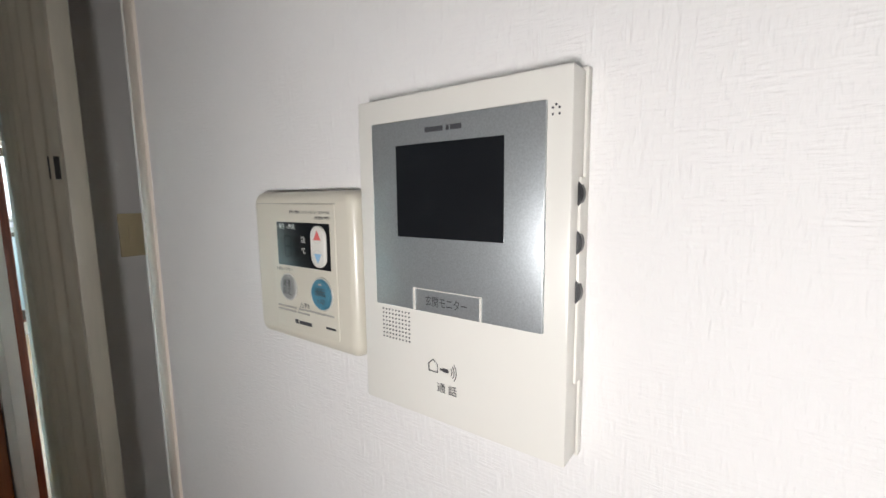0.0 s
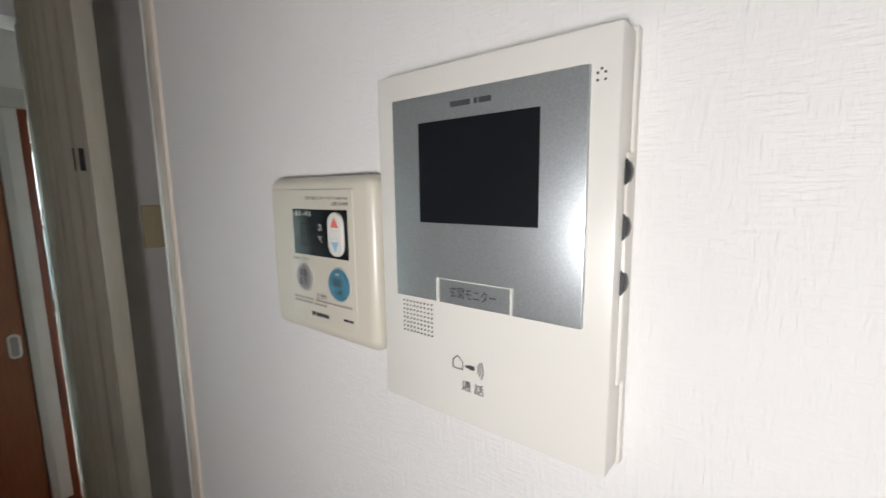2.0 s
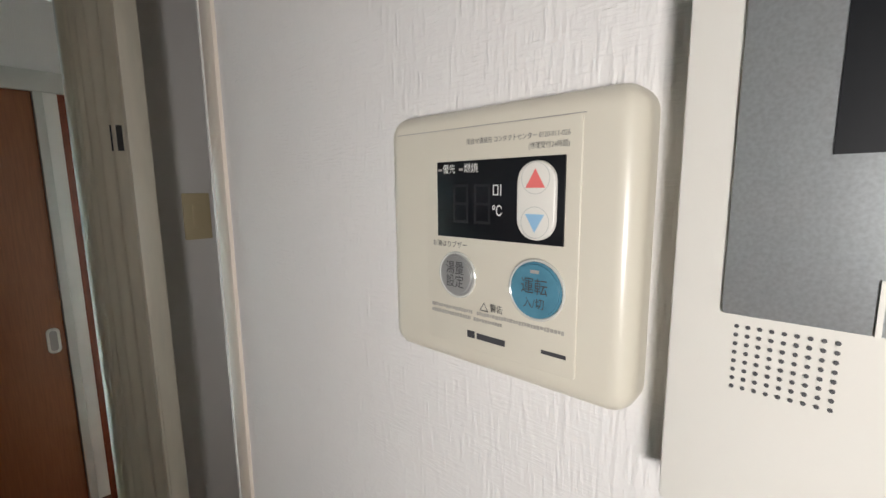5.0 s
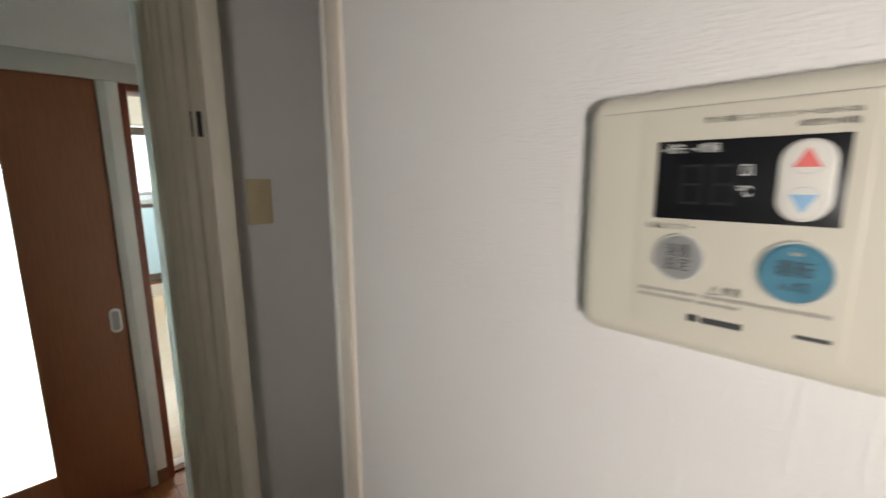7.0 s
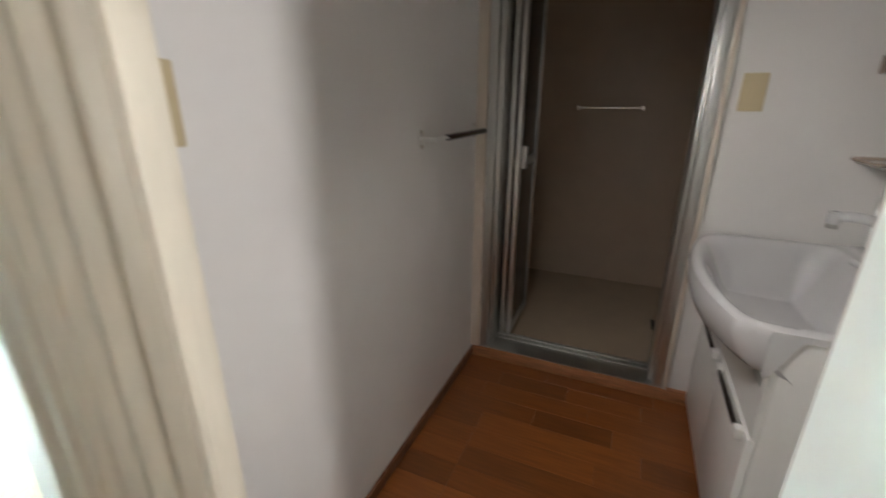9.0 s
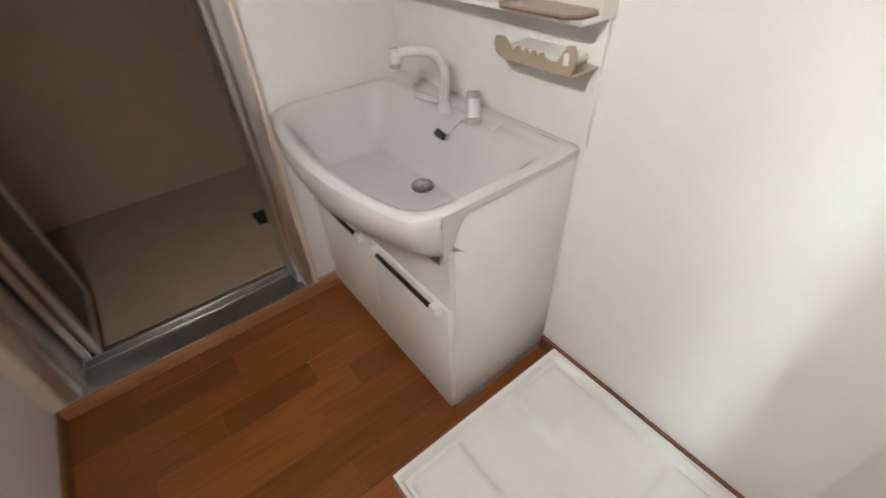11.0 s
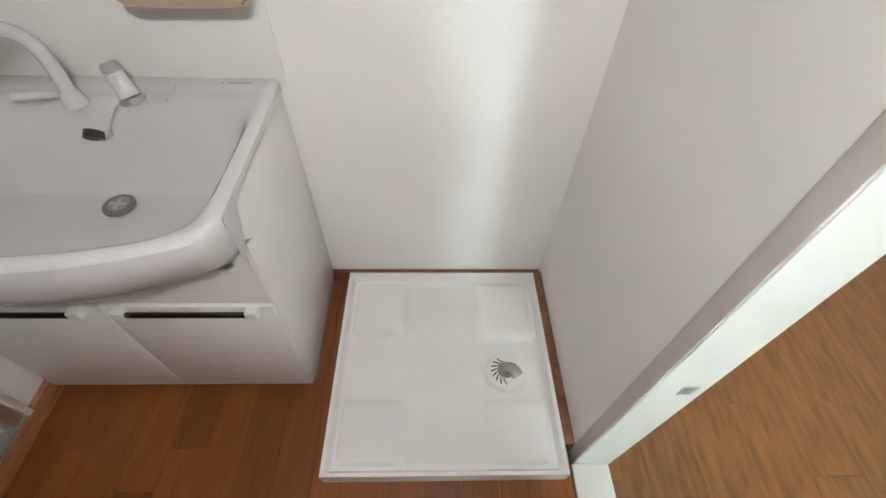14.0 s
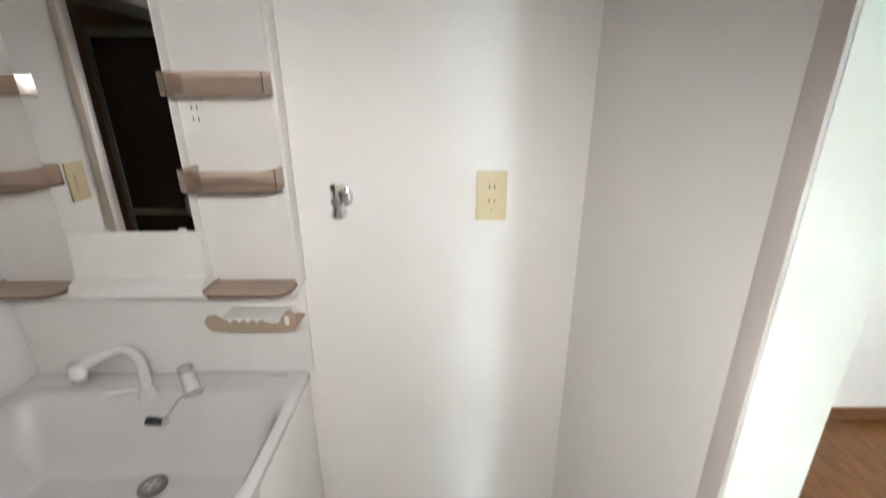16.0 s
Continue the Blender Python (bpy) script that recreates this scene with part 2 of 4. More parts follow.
def mesh_ob(name, bm, mat, smooth=True):
    me = bpy.data.meshes.new(name)
    bmesh.ops.recalc_face_normals(bm, faces=bm.faces)
    bm.to_mesh(me)
    bm.free()
    me.materials.append(mat)
    if smooth:
        me.shade_smooth()
        me.set_sharp_from_angle(angle=radians(38))
    return new(name, me)


def part(name, bm, mat, parent, label=""):
    ob = mesh_ob(name, bm, mat)
    ob.parent = parent
    if parent is not None and parent.type == "EMPTY":
        ob.matrix_parent_inverse = Matrix.Translation(parent.location).inverted()
    elif parent is not None:
        ob.matrix_parent_inverse = Matrix.Translation(parent.location if parent.parent is None else (0, 0, 0)).inverted()
    return tagged(ob, label)


def thing(name, at, label, category, group="", kind=""):
    ob = new(name)
    ob.location = at
    ob.empty_display_size = 0.05
    return tagged(ob, label, category, group, kind)


def structure(name, bm, mat, label=""):
    return tagged(mesh_ob(name, bm, mat), label or name.replace("_", " "), "", "", "structure")


def writing(name, text, x, z, height, y, mat, parent, width=None, label=""):
    """Flat print on a face that looks towards -y; x, z: the middle; height: of the letters."""
    cu = bpy.data.curves.new(name, "FONT")
    cu.body, cu.align_x, cu.align_y, cu.size, cu.resolution_u = text, "CENTER", "CENTER", height * 1.25, 2
    tmp = new(name, cu)
    bpy.context.view_layer.update()
    me = bpy.data.meshes.new_from_object(tmp.evaluated_get(bpy.context.evaluated_depsgraph_get()))
    bpy.data.objects.remove(tmp)
    bpy.data.curves.remove(cu)
    ws = [v.co.x for v in me.vertices] or [0, 1]
    k = width / max(1e-6, max(ws) - min(ws)) if width else 1
    me.transform(Matrix.Translation((x, y, z)) @ Matrix.Rotation(radians(90), 4, "X") @ Matrix.Diagonal((k, 1, 1, 1)))
    me.materials.clear()
    me.materials.append(mat)
    ob = new(name, me)
    ob.parent = parent
    ob.matrix_parent_inverse = Matrix.Translation(parent.location).inverted() if parent.parent is None else Matrix()
    return tagged(ob, label)


# ---- large structure ----
H = 2.3
E_X, N_Y, W_X = 0.66, 1.59, -0.71      # washroom faces
structure("wall_south_of_washroom", boxes((0.0685, 0, 0, 1.31, 0.092, H), (-0.715, 0, 1.84, 0.0685, 0.092, H)), PAPER, "white woven-look wallpaper wall between hall and washroom")
structure("wall_washroom_south", boxes((0.0735, 0.092, 0.0555, E_X, 0.096, H)), PAPER_WASH, "white papered washroom wall beside the drip pan")
structure("wall_washroom_east", boxes((E_X, 0.092, 0, E_X + 0.1, N_Y + 0.1, H)), PAPER_WASH, "white papered washroom wall behind vanity")
structure("wall_washroom_west", boxes((-0.80, 0.035, 0, W_X, N_Y + 0.1, H)), PAPER_WASH, "white papered washroom wall with towel bar")
structure("wall_washroom_north", boxes((0.175, N_Y, 0, E_X, N_Y + 0.1, H), (-0.71, N_Y, 1.86, 0.175, N_Y + 0.1, H)), PAPER_WASH, "white papered wall round bathroom door")
structure("wall_hall_east", boxes((1.31, -2.3, 0, 1.41, 0.1, H)), PAPER, "plain white papered hall wall")
structure("wall_hall_south", boxes((-1.56, -2.3, 0, 1.31, -2.2, H)), PAPER, "plain white papered hall wall")
structure("wall_hall_north", boxes((-1.55, 1.55, 0, -0.80, 1.65, H)), PAPER, "plain white papered wall")
structure("wall_hall_west", boxes((-1.66, -1.8, 1.68, -1.55, 1.65, H), (-1.66, -1.8, 0, -1.55, -0.78, 1.68), (-1.66, 0.0, 0, -1.58, 0.07, 1.68), (-1.66, 0.86, 0, -1.55, 1.65, 1.68)), PAPER, "white papered wall above the doors")
structure("header_beam", boxes((-0.86, -2.2, 1.72, -0.74, 0.0, H)), PAPER, "white papered beam across the hall")
structure("ceiling", boxes((-5.2, -2.3, H, 2.3, 3.7, H + 0.1)), CEIL, "plain white papered ceiling")

# rooms beyond
structure("wall_rooms_west", boxes((-5.1, -2.3, 0.13, -5.0, -2.05, 1.82), (-5.1, -0.15, 0.13, -5.0, 0.42, 1.82), (-5.1, 2.8, 0.13, -5.0, 3.7, 1.82),
          (-5.1, -2.3, 1.82, -5.0, 3.7, H), (-5.1, -2.3, 0, -5.0, 3.7, 0.13)), PAINT, "cream wall round the balcony windows")
structure("wall_rooms_between", boxes((-5.0, 0.0, 0, -1.66, 0.06, H)), PAINT, "plain cream wall between two rooms")
structure("wall_rooms_south", boxes((-5.0, -2.3, 0, -1.66, -2.2, H)), PAINT, "plain cream room wall")
structure("wall_rooms_north", boxes((-5.0, 3.6, 0, -1.56, 3.7, H)), PAINT, "plain cream room wall")
structure("wall_rooms_east", boxes((-1.66, 1.65, 0, -1.56, 3.6, H), (-1.66, -2.3, 0, -1.56, -1.8, H)), PAINT, "plain cream room wall")
structure("floor_rooms", boxes((-5.0, -2.2, -0.06, -1.60, 3.6, 0.0)), PALE_FLOOR, "pale glossy wooden floor of the bright rooms")
structure("trim_window_base", boxes((-5.0, 0.06, 0.13, -4.985, 3.6, 0.15), bevel=0.002), REDWOOD, "thin red wooden strip under balcony window")
structure("trim_picture_rail", boxes((-5.0, 0.06, 2.20, -4.985, 3.6, 2.225), bevel=0.003), REDWOOD, "thin red wooden picture rail")

# bathroom shell
structure("wall_bath_north", boxes((-0.82, 2.75, 0, 1.2, 2.82, H)), BATHWALL, "beige plastic bathroom wall panel")
structure("wall_bath_west", boxes((-0.82, N_Y + 0.1, 0, -0.735, 2.75, H)), BATHWALL, "beige plastic bathroom wall panel")
structure("wall_bath_east", boxes((1.1, N_Y + 0.1, 0, 1.2, 2.75, H)), BATHWALL, "beige plastic bathroom wall panel")
structure("wall_bath_south", boxes((0.175, N_Y + 0.1, 0, 1.1, N_Y + 0.13, H)), BATHWALL, "beige plastic bathroom wall panel")
structure("floor_bathroom", boxes((-0.735, N_Y + 0.1, -0.05, 1.1, 2.75, 0.045)), BATHFLOOR, "beige plastic bathroom floor")

# sub floors below the planks
structure("floor_washroom", boxes((-0.71, 0.0, -0.07, E_X, N_Y, -0.008)), SUB, "red-brown wooden plank floor of washroom")
structure("floor_hall", boxes((-1.58, -2.2, -0.07, 1.31, 0.0, -0.008), (-1.58, 0.0, -0.07, -0.80, 1.55, -0.008)), SUB, "orange-brown wooden plank floor of hall")

# baseboards, thin strips round the washroom, threshold
structure("baseboard_hall_south", boxes((-1.55, -2.2, 0, 1.298, -2.188, 0.07), bevel=0.002), BASE, "dark brown wooden baseboard")
structure("baseboard_hall_east", boxes((1.298, -2.2, 0, 1.31, 0.0, 0.07), bevel=0.002), BASE, "dark brown wooden baseboard")
structure("baseboard_washroom_west", boxes((W_X, 0.12, 0, W_X + 0.010, N_Y, 0.045), bevel=0.002), BASE, "brown wooden baseboard of washroom")
structure("baseboard_washroom_east", boxes((E_X - 0.012, 0.1, 0, E_X, 0.83, 0.055), bevel=0.002), BASE, "thin brown wooden strip behind pan")
structure("baseboard_washroom_south", boxes((0.0735, 0.092, 0, E_X - 0.012, 0.1235, 0.055), bevel=0.002), BASE, "thin brown wooden strip beside pan")
structure("trim_bath_threshold", boxes((W_X + 0.01, N_Y - 0.022, 0, 0.262, N_Y, 0.060), bevel=0.003), SILLWOOD, "orange-brown wooden riser below bathroom door")
structure("trim_door_threshold", boxes((-0.71, 0.0, -0.008, 0.036, 0.100, 0.006), bevel=0.003), PAINT, "white door threshold of washroom")

# washroom door frame
frame_w = thing("door_frame", (0, 0.05, 0), "cream painted door frame of washroom opening", "door frame", kind="structure")
part("jamb", boxes((0.037, -0.0045, 0, 0.040, 0.0922, 1.83), (0.040, 0.010, 0, 0.068, 0.0922, 1.83)), PAINT, frame_w)
part("front_casing", boxes((0.0402, -0.004, 0, 0.070, 0.0095, 1.83), bevel=0.002), CASING, frame_w)
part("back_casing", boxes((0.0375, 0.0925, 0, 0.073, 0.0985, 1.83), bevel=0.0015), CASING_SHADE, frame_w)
part("jamb", boxes((-0.82, -0.006, 0, -0.71, 0.035, 1.83), bevel=0.004), PAINT, frame_w)
part("head", boxes((-0.71, -0.004, 1.80, 0.036, 0.100, 1.84), bevel=0.004), CASING, frame_w)
strike = part("strike_plate", boxes((0.0345, 0.014, 0.512, 0.039, 0.042, 0.546), bevel=0.0012), ALU, frame_w, "small metal strike plate")
part("slot", boxes((0.0335, 0.022, 0.519, 0.036, 0.034, 0.539)), GREYTRIM, strike)

# ---- hall: doors to the bright rooms ----
def sliding_door():
    """Brown sliding door with a tall frosted pane; its plane faces the hall (+x)."""
    d = thing("sliding_door", (-1.57, -0.385, 0), "walnut brown sliding door with tall frosted glass pane, closed", "door", kind="structure")
    x0, x1 = -1.585, -1.553
    part("stile", boxes((x0, -0.266, 0.001, x1, 0.0, 1.675), bevel=0.002), DOORWOOD, d)
    part("stile", boxes((x0, -0.772, 0.001, x1, -0.502, 1.675), bevel=0.002), DOORWOOD, d)
    part("rail", boxes((x0, -0.502, 1.487, x1, -0.266, 1.675), bevel=0.001), DOORWOOD, d)
    part("rail", boxes((x0, -0.502, 0.001, x1, -0.266, 0.185), bevel=0.001), DOORWOOD, d)
    part("glass_pane", boxes((-1.572, -0.506, 0.181, -1.567, -0.262, 1.491)), FROST, d, "frosted glass pane glowing with daylight")
    part("glazing_bead", boxes((x1 - 0.006, -0.502, 0.185, x1 - 0.001, -0.497, 1.487), (x1 - 0.006, -0.271, 0.185, x1 - 0.001, -0.266, 1.487),
                               (x1 - 0.006, -0.497, 1.482, x1 - 0.001, -0.271, 1.487), (x1 - 0.006, -0.497, 0.185, x1 - 0.001, -0.271, 0.190)), DOORWOOD, d)
    pull = rounded_prism(-0.019, -0.048, 0.019, 0.048, 0.017, 0, -0.004, 0.0015)
    inner = rounded_prism(-0.011, -0.038, 0.011, 0.038, 0.010, -0.003, -0.0046)
    m = pose(-1.553, -0.034, 0.738, 0, 0, 90)
    bmesh.ops.transform(pull, matrix=m, verts=pull.verts), bmesh.ops.transform(inner, matrix=m, verts=inner.verts)
    h = part("finger_pull", pull, PAINT, d, "white oval recessed finger pull")
    part("recess", inner, GREYTRIM, h)


sliding_door()
pf = thing("door_frame", (-1.56, 0.03, 0), "grey-white painted post and head casing of hall doors", "door frame", kind="structure")
part("post", boxes((-1.58, 0.002, 0, -1.535, 0.028, 1.636), bevel=0.002), TRIM_PAINT, pf)
part("post_face", boxes((-1.58, 0.028, 0.06, -1.540, 0.066, 1.636), bevel=0.002), PAINT, pf)
part("head_casing", boxes((-1.549, -0.80, 1.625, -1.527, 0.95, 1.695), bevel=0.003), TRIM_PAINT, pf, "grey-white head casing over doors")
part("plinth", boxes((-1.58, 0.028, 0, -1.536, 0.066, 0.06), bevel=0.002), BASE, pf)
rf = thing("room_door_frame", (-1.6, 0.45, 0), "dark red stained wooden frame of the open room doorway", "door frame", kind="structure")
part("jamb", boxes((-1.66, 0.066, 0, -1.545, 0.092, 1.625), bevel=0.002), REDWOOD, rf)
part("jamb", boxes((-1.66, 0.834, 0, -1.545, 0.86, 1.625), bevel=0.002), REDWOOD, rf)
part("head", boxes((-1.66, 0.092, 1.598, -1.545, 0.834, 1.625), bevel=0.002), REDWOOD, rf)
part("sill", boxes((-1.60, 0.092, -0.01, -1.57, 0.834, 0.008), bevel=0.002), REDWOOD, rf)
part("sill_strip", boxes((-1.66, 0.092, -0.01, -1.604, 0.834, 0.012), bevel=0.002), PAINT, rf, "pale sill strip")


def balcony_window(name, y0, y1):
    w = thing(name, (-5.05, (y0 + y1) / 2, 0.15), "dark aluminium sliding balcony window with middle rail", "window", kind="structure")
    z0, z1, zm = 0.15, 1.80, 0.985
    part("window_frame", boxes((-5.09, y0, z0, -5.0, y0 + 0.03, z1), (-5.09, y1 - 0.03, z0, -5.0, y1, z1), (-5.09, y0 + 0.03, z0, -5.0, y1 - 0.03, z0 + 0.04), (-5.09, y0 + 0.03, z1 - 0.04, -5.0, y1 - 0.03, z1)), DARK_ALU, w)
    mid = (y0 + y1) / 2
    for k, (a, b, x) in enumerate(((y0 + 0.03, mid + 0.03, -5.03), (mid - 0.03, y1 - 0.03, -5.065))):
        s = part("sash", boxes((x - 0.012, a, z0 + 0.04, x + 0.012, a + 0.04, z1 - 0.04), (x - 0.012, b - 0.04, z0 + 0.04, x + 0.012, b, z1 - 0.04), (x - 0.012, a + 0.04, zm - 0.02, x + 0.012, b - 0.04, zm + 0.02),
                              (x - 0.012, a + 0.04, z0 + 0.04, x + 0.012, b - 0.04, z0 + 0.09), (x - 0.012, a + 0.04, z1 - 0.08, x + 0.012, b - 0.04, z1 - 0.04)), DARK_ALU, w)
        for lo, hi, mat in ((zm + 0.02, z1 - 0.08, GLASS), (z0 + 0.09, zm - 0.02, FROST)):
            p = part("pane", boxes((x - 0.002, a + 0.04, lo, x + 0.002, b - 0.04, hi)), mat, s)
            p.visible_shadow = False
        if k == 0:
            part("latch", boxes((x + 0.012, b - 0.035, zm - 0.09, x + 0.03, b - 0.012, zm - 0.01), bevel=0.004), GREYTRIM, s)


balcony_window("window_1", 0.42, 2.8)
balcony_window("window_2", -2.05, -0.15)
lamp_stay = thing("wall_outlet", (-4.998, 1.22, 2.0), "small pale plate on the cream wall above window", "wall plate")
part("plate", boxes((-5.0, 1.44, 1.97, -4.99, 1.50, 2.06), bevel=0.003), YELLOWED, lamp_stay)

# balcony and distance
structure("ground", boxes((-4000, -4000, -9.2, 4000, 4000, -9.0)), CONCRETE, "pale ground far below the balcony")
bal = thing("balcony", (-5.6, 1.3, -0.2), "concrete balcony with solid white parapet and top rail", "balcony", kind="structure")
part("slab", boxes((-6.4, -2.3, -0.25, -5.1, 3.7, -0.02)), CONCRETE, bal)
part("parapet", boxes((-6.4, -2.3, -0.02, -6.3, 3.7, 1.0)), PAINT, bal)
part("top_rail", boxes((-6.42, -2.3, 1.06, -6.28, 3.7, 1.10), bevel=0.01), ALU, bal)


def far_tree(x, y, size):
    t = thing("tree", (x, y, -9), "leafy green tree standing beyond the balcony", "tree", "trees beyond the balcony")
    part("trunk", cyl((x, y, -9), (x, y, -3), 0.35, 0.2, 10), BASE, t)
    rnd = random.Random(int(x * 10 + y))
    bm = bmesh.new()
    for i in range(420):
        v = Vector((rnd.gauss(0, 1), rnd.gauss(0, 1), rnd.gauss(0, 0.8))).normalized() * size * (0.55 + 0.45 * rnd.random())
        c = Vector((x, y, -1.2)) + v
        a = Vector((rnd.uniform(-1, 1), rnd.uniform(-1, 1), rnd.uniform(-1, 1))).normalized() * size * 0.16
        b = a.cross(Vector((0.3, 0.9, rnd.uniform(-1, 1)))).normalized() * size * 0.12
        bm.faces.new([bm.verts.new(c + q) for q in (a, b, -a, -b)])
    part("crown", bm, LEAF, t)


far_tree(-34, 9.5, 2.8)
sky_far = bpy.data.materials.new("bright_overcast_sky")
sky_far.use_nodes = True
sky_far.node_tree.nodes["Principled BSDF"].inputs["Base Color"].default_value = (0, 0, 0, 1)
sky_far.node_tree.nodes["Principled BSDF"].inputs["Emission Color"].default_value = (0.90, 0.97, 1.0, 1)
sky_far.node_tree.nodes["Principled BSDF"].inputs["Emission Strength"].default_value = 1.5
structure("backdrop", boxes((-401, -600, -9, -400, 600, 400)), sky_far, "bright overcast sky in the distance")

# ---- washroom opening: folding accordion door ----
acc = thing("accordion_door", (-0.6, 0.06, 0), "cream vinyl accordion door folded open against the jamb", "folding door")
bm = bmesh.new()
prof = []
for k in range(13):
    x = -0.709 + 0.239 * (k / 12) ** 0.72
    prof.append((x, -0.012 + 0.055 * (k / 12) ** 3 + (0.007 if k % 2 else -0.004)))
fine = []
for (xa, ya), (xb, yb) in zip(prof, prof[1:]):
    for k in range(6):
        q = k / 6
        fine.append((xa + (xb - xa) * q, ya + (yb - ya) * q * q * (3 - 2 * q)))
fine.append(prof[-1])
rows = []
for z, lean in ((0.03, 0.006), (0.6, 0.003), (1.2, 0.0), (1.79, 0.0)):
    rows.append([bm.verts.new((x + lean * (x + 0.709) / 0.24, y, z)) for x, y in fine])
for a, b in zip(rows, rows[1:]):
    for i in range(len(fine) - 1):
        bm.faces.new((a[i], a[i + 1], b[i + 1], b[i]))
bmesh.ops.solidify(bm, geom=list(bm.faces), thickness=0.0015)
part("pleated_curtain", bm, VINYL, acc)
post = part("lead_post", boxes((-0.510, 0.034, 0.02, -0.470, 0.072, 1.79), bevel=0.004), VINYL, acc)
for z in (1.383, 0.40):
    for dx, yy in ((-0.502, 0.0185), (-0.491, 0.026)):
        part("latch_slot", boxes((dx - 0.0009, yy - 0.005, z - 0.024, dx + 0.0009, yy + 0.012, z + 0.024)), SLOT, post)
part("top_rail", boxes((-0.709, 0.03, 1.79, 0.027, 0.085, 1.80)), ALU, acc)


# ---- washroom: switch plate, towel bar, bathroom door ----
sw = thing("light_switch", (W_X, 0.216, 1.214), "yellowed plastic light switch plate on wall", "switch")
plate = boxes((W_X, 0.183, 1.154, W_X + 0.007, 0.249, 1.275), bevel=0.003)
part("plate", plate, YELLOWED, sw)
part("rocker", boxes((W_X + 0.006, 0.205, 1.185, W_X + 0.010, 0.228, 1.245), bevel=0.0015), YELLOWED, sw)

tb = thing("towel_bar", (W_X, 1.26, 1.105), "chrome towel bar on white wall", "towel rail")
bx = W_X + 0.055
part("bar", tube([(bx, 1.135, 1.105), (bx, 1.30, 1.105), (bx, 1.515, 1.105)], 0.0105), CHROME_DARK_REFLECTION, tb, "chrome bar with a dark reflection put into its colour")
for y, end in ((1.035, 1.137), (1.52, 1.50)):
    br = part("bracket", join(boxes((W_X, y - 0.010, 1.078, W_X + 0.003, y + 0.010, 1.132), bevel=0.001),
                              boxes((W_X + 0.002, y - 0.005, 1.099, bx + 0.004, y + 0.005, 1.111), bevel=0.002),
                              cyl((bx, y, 1.105), (bx, end, 1.105), 0.005, n=12)), CABWHITE, tb, "white plastic bracket")
    for z in (1.083, 1.127):
        part("screw", cyl((W_X + 0.0045, y, z), (W_X + 0.009, y, z), 0.007, n=12, bevel=0.001), CHROME, br)

df = thing("bathroom_door", (-0.26, 1.65, 0.06), "aluminium bathroom folding door with dark panes, folded open", "door", kind="structure")
part("frame_stile", boxes((-0.665, N_Y - 0.018, 0.06, -0.628, 1.75, 1.86), bevel=0.003), ALU, df)
part("frame_stile_lip", boxes((-0.628, N_Y + 0.02, 0.06, -0.612, 1.75, 1.86), bevel=0.002), ALU, df)
part("frame_stile", boxes((0.122, N_Y - 0.018, 0.06, 0.158, 1.75, 1.86), bevel=0.003), ALU, df)
part("frame_stile_lip", boxes((0.106, N_Y + 0.02, 0.06, 0.122, 1.75, 1.86), bevel=0.002), ALU, df)
part("sill", boxes((-0.628, N_Y - 0.018, 0.046, 0.122, 1.75, 0.064), bevel=0.003), ALU, df, "dull aluminium sill")
part("sill_track", boxes((-0.612, 1.715, 0.064, 0.106, 1.728, 0.074), (-0.612, 1.68, 0.064, 0.106, 1.688, 0.070), bevel=0.0015), ALU, df)
part("sill_front", boxes((-0.665, N_Y - 0.021, 0.0602, 0.158, N_Y - 0.0181, 0.066)), ALU, df)
part("frame_head", boxes((-0.628, N_Y - 0.018, 1.82, 0.122, 1.75, 1.86), bevel=0.003), ALU, df)
for x0, x1 in ((-0.60, -0.578), (-0.568, -0.546)):
    leaf = part("leaf", boxes((x0, 1.70, 0.085, x1, 1.728, 1.80), (x0, 2.03, 0.085, x1, 2.058, 1.80), (x0, 1.728, 0.085, x1, 2.03, 0.125), (x0, 1.728, 1.76, x1, 2.03, 1.80), (x0, 1.728, 0.93, x1, 2.03, 0.965), bevel=0.002), ALU, df)
    part("pane", boxes((x0 + 0.007, 1.727, 0.124, x1 - 0.007, 2.031, 0.931)), DARKPANE, leaf)
    part("pane", boxes((x0 + 0.007, 1.727, 0.964, x1 - 0.007, 2.031, 1.761)), DARKPANE, leaf)
part("handle", boxes((-0.546, 1.715, 0.93, -0.520, 1.74, 1.03), bevel=0.006), ALU, df)
structure("trim_bath_door_west", boxes((-0.71, N_Y - 0.026, 0.06, -0.665, N_Y + 0.1, 1.90), bevel=0.003), CASING, "cream casing beside bathroom door")
structure("trim_bath_door_east", boxes((0.158, N_Y - 0.026, 0.06, 0.175, N_Y + 0.1, 1.90), bevel=0.003), CASING, "cream casing beside bathroom door")

bb = thing("bath_towel_bar", (-0.25, 2.74, 1.18), "thin chrome towel bar on beige bathroom panel", "towel rail")
part("bar", tube([(-0.45, 2.70, 1.18), (-0.25, 2.70, 1.18), (-0.06, 2.70, 1.18)], 0.008), CHROME, bb)
for x in (-0.44, -0.07):
    part("bracket", boxes((x - 0.01, 2.69, 1.165, x + 0.01, 2.75, 1.195), bevel=0.003), CHROME, bb)
bd = thing("floor_drain", (0.16, 2.17, 0.045), "dark slotted drain in bathroom floor", "drain")
part("grate", boxes((0.13, 2.12, 0.045, 0.22, 2.24, 0.050), bevel=0.002), SLOT, bd)

sp = thing("washroom_outlet", (0.25, N_Y, 1.25), "yellowed plastic switch plate beside bathroom door", "switch")
part("plate", boxes((0.213, N_Y - 0.007, 1.188, 0.285, N_Y, 1.308), bevel=0.003), YELLOWED, sp)
part("rocker", boxes((0.237, N_Y - 0.010, 1.215, 0.261, N_Y - 0.006, 1.275), bevel=0.0015), YELLOWED, sp)


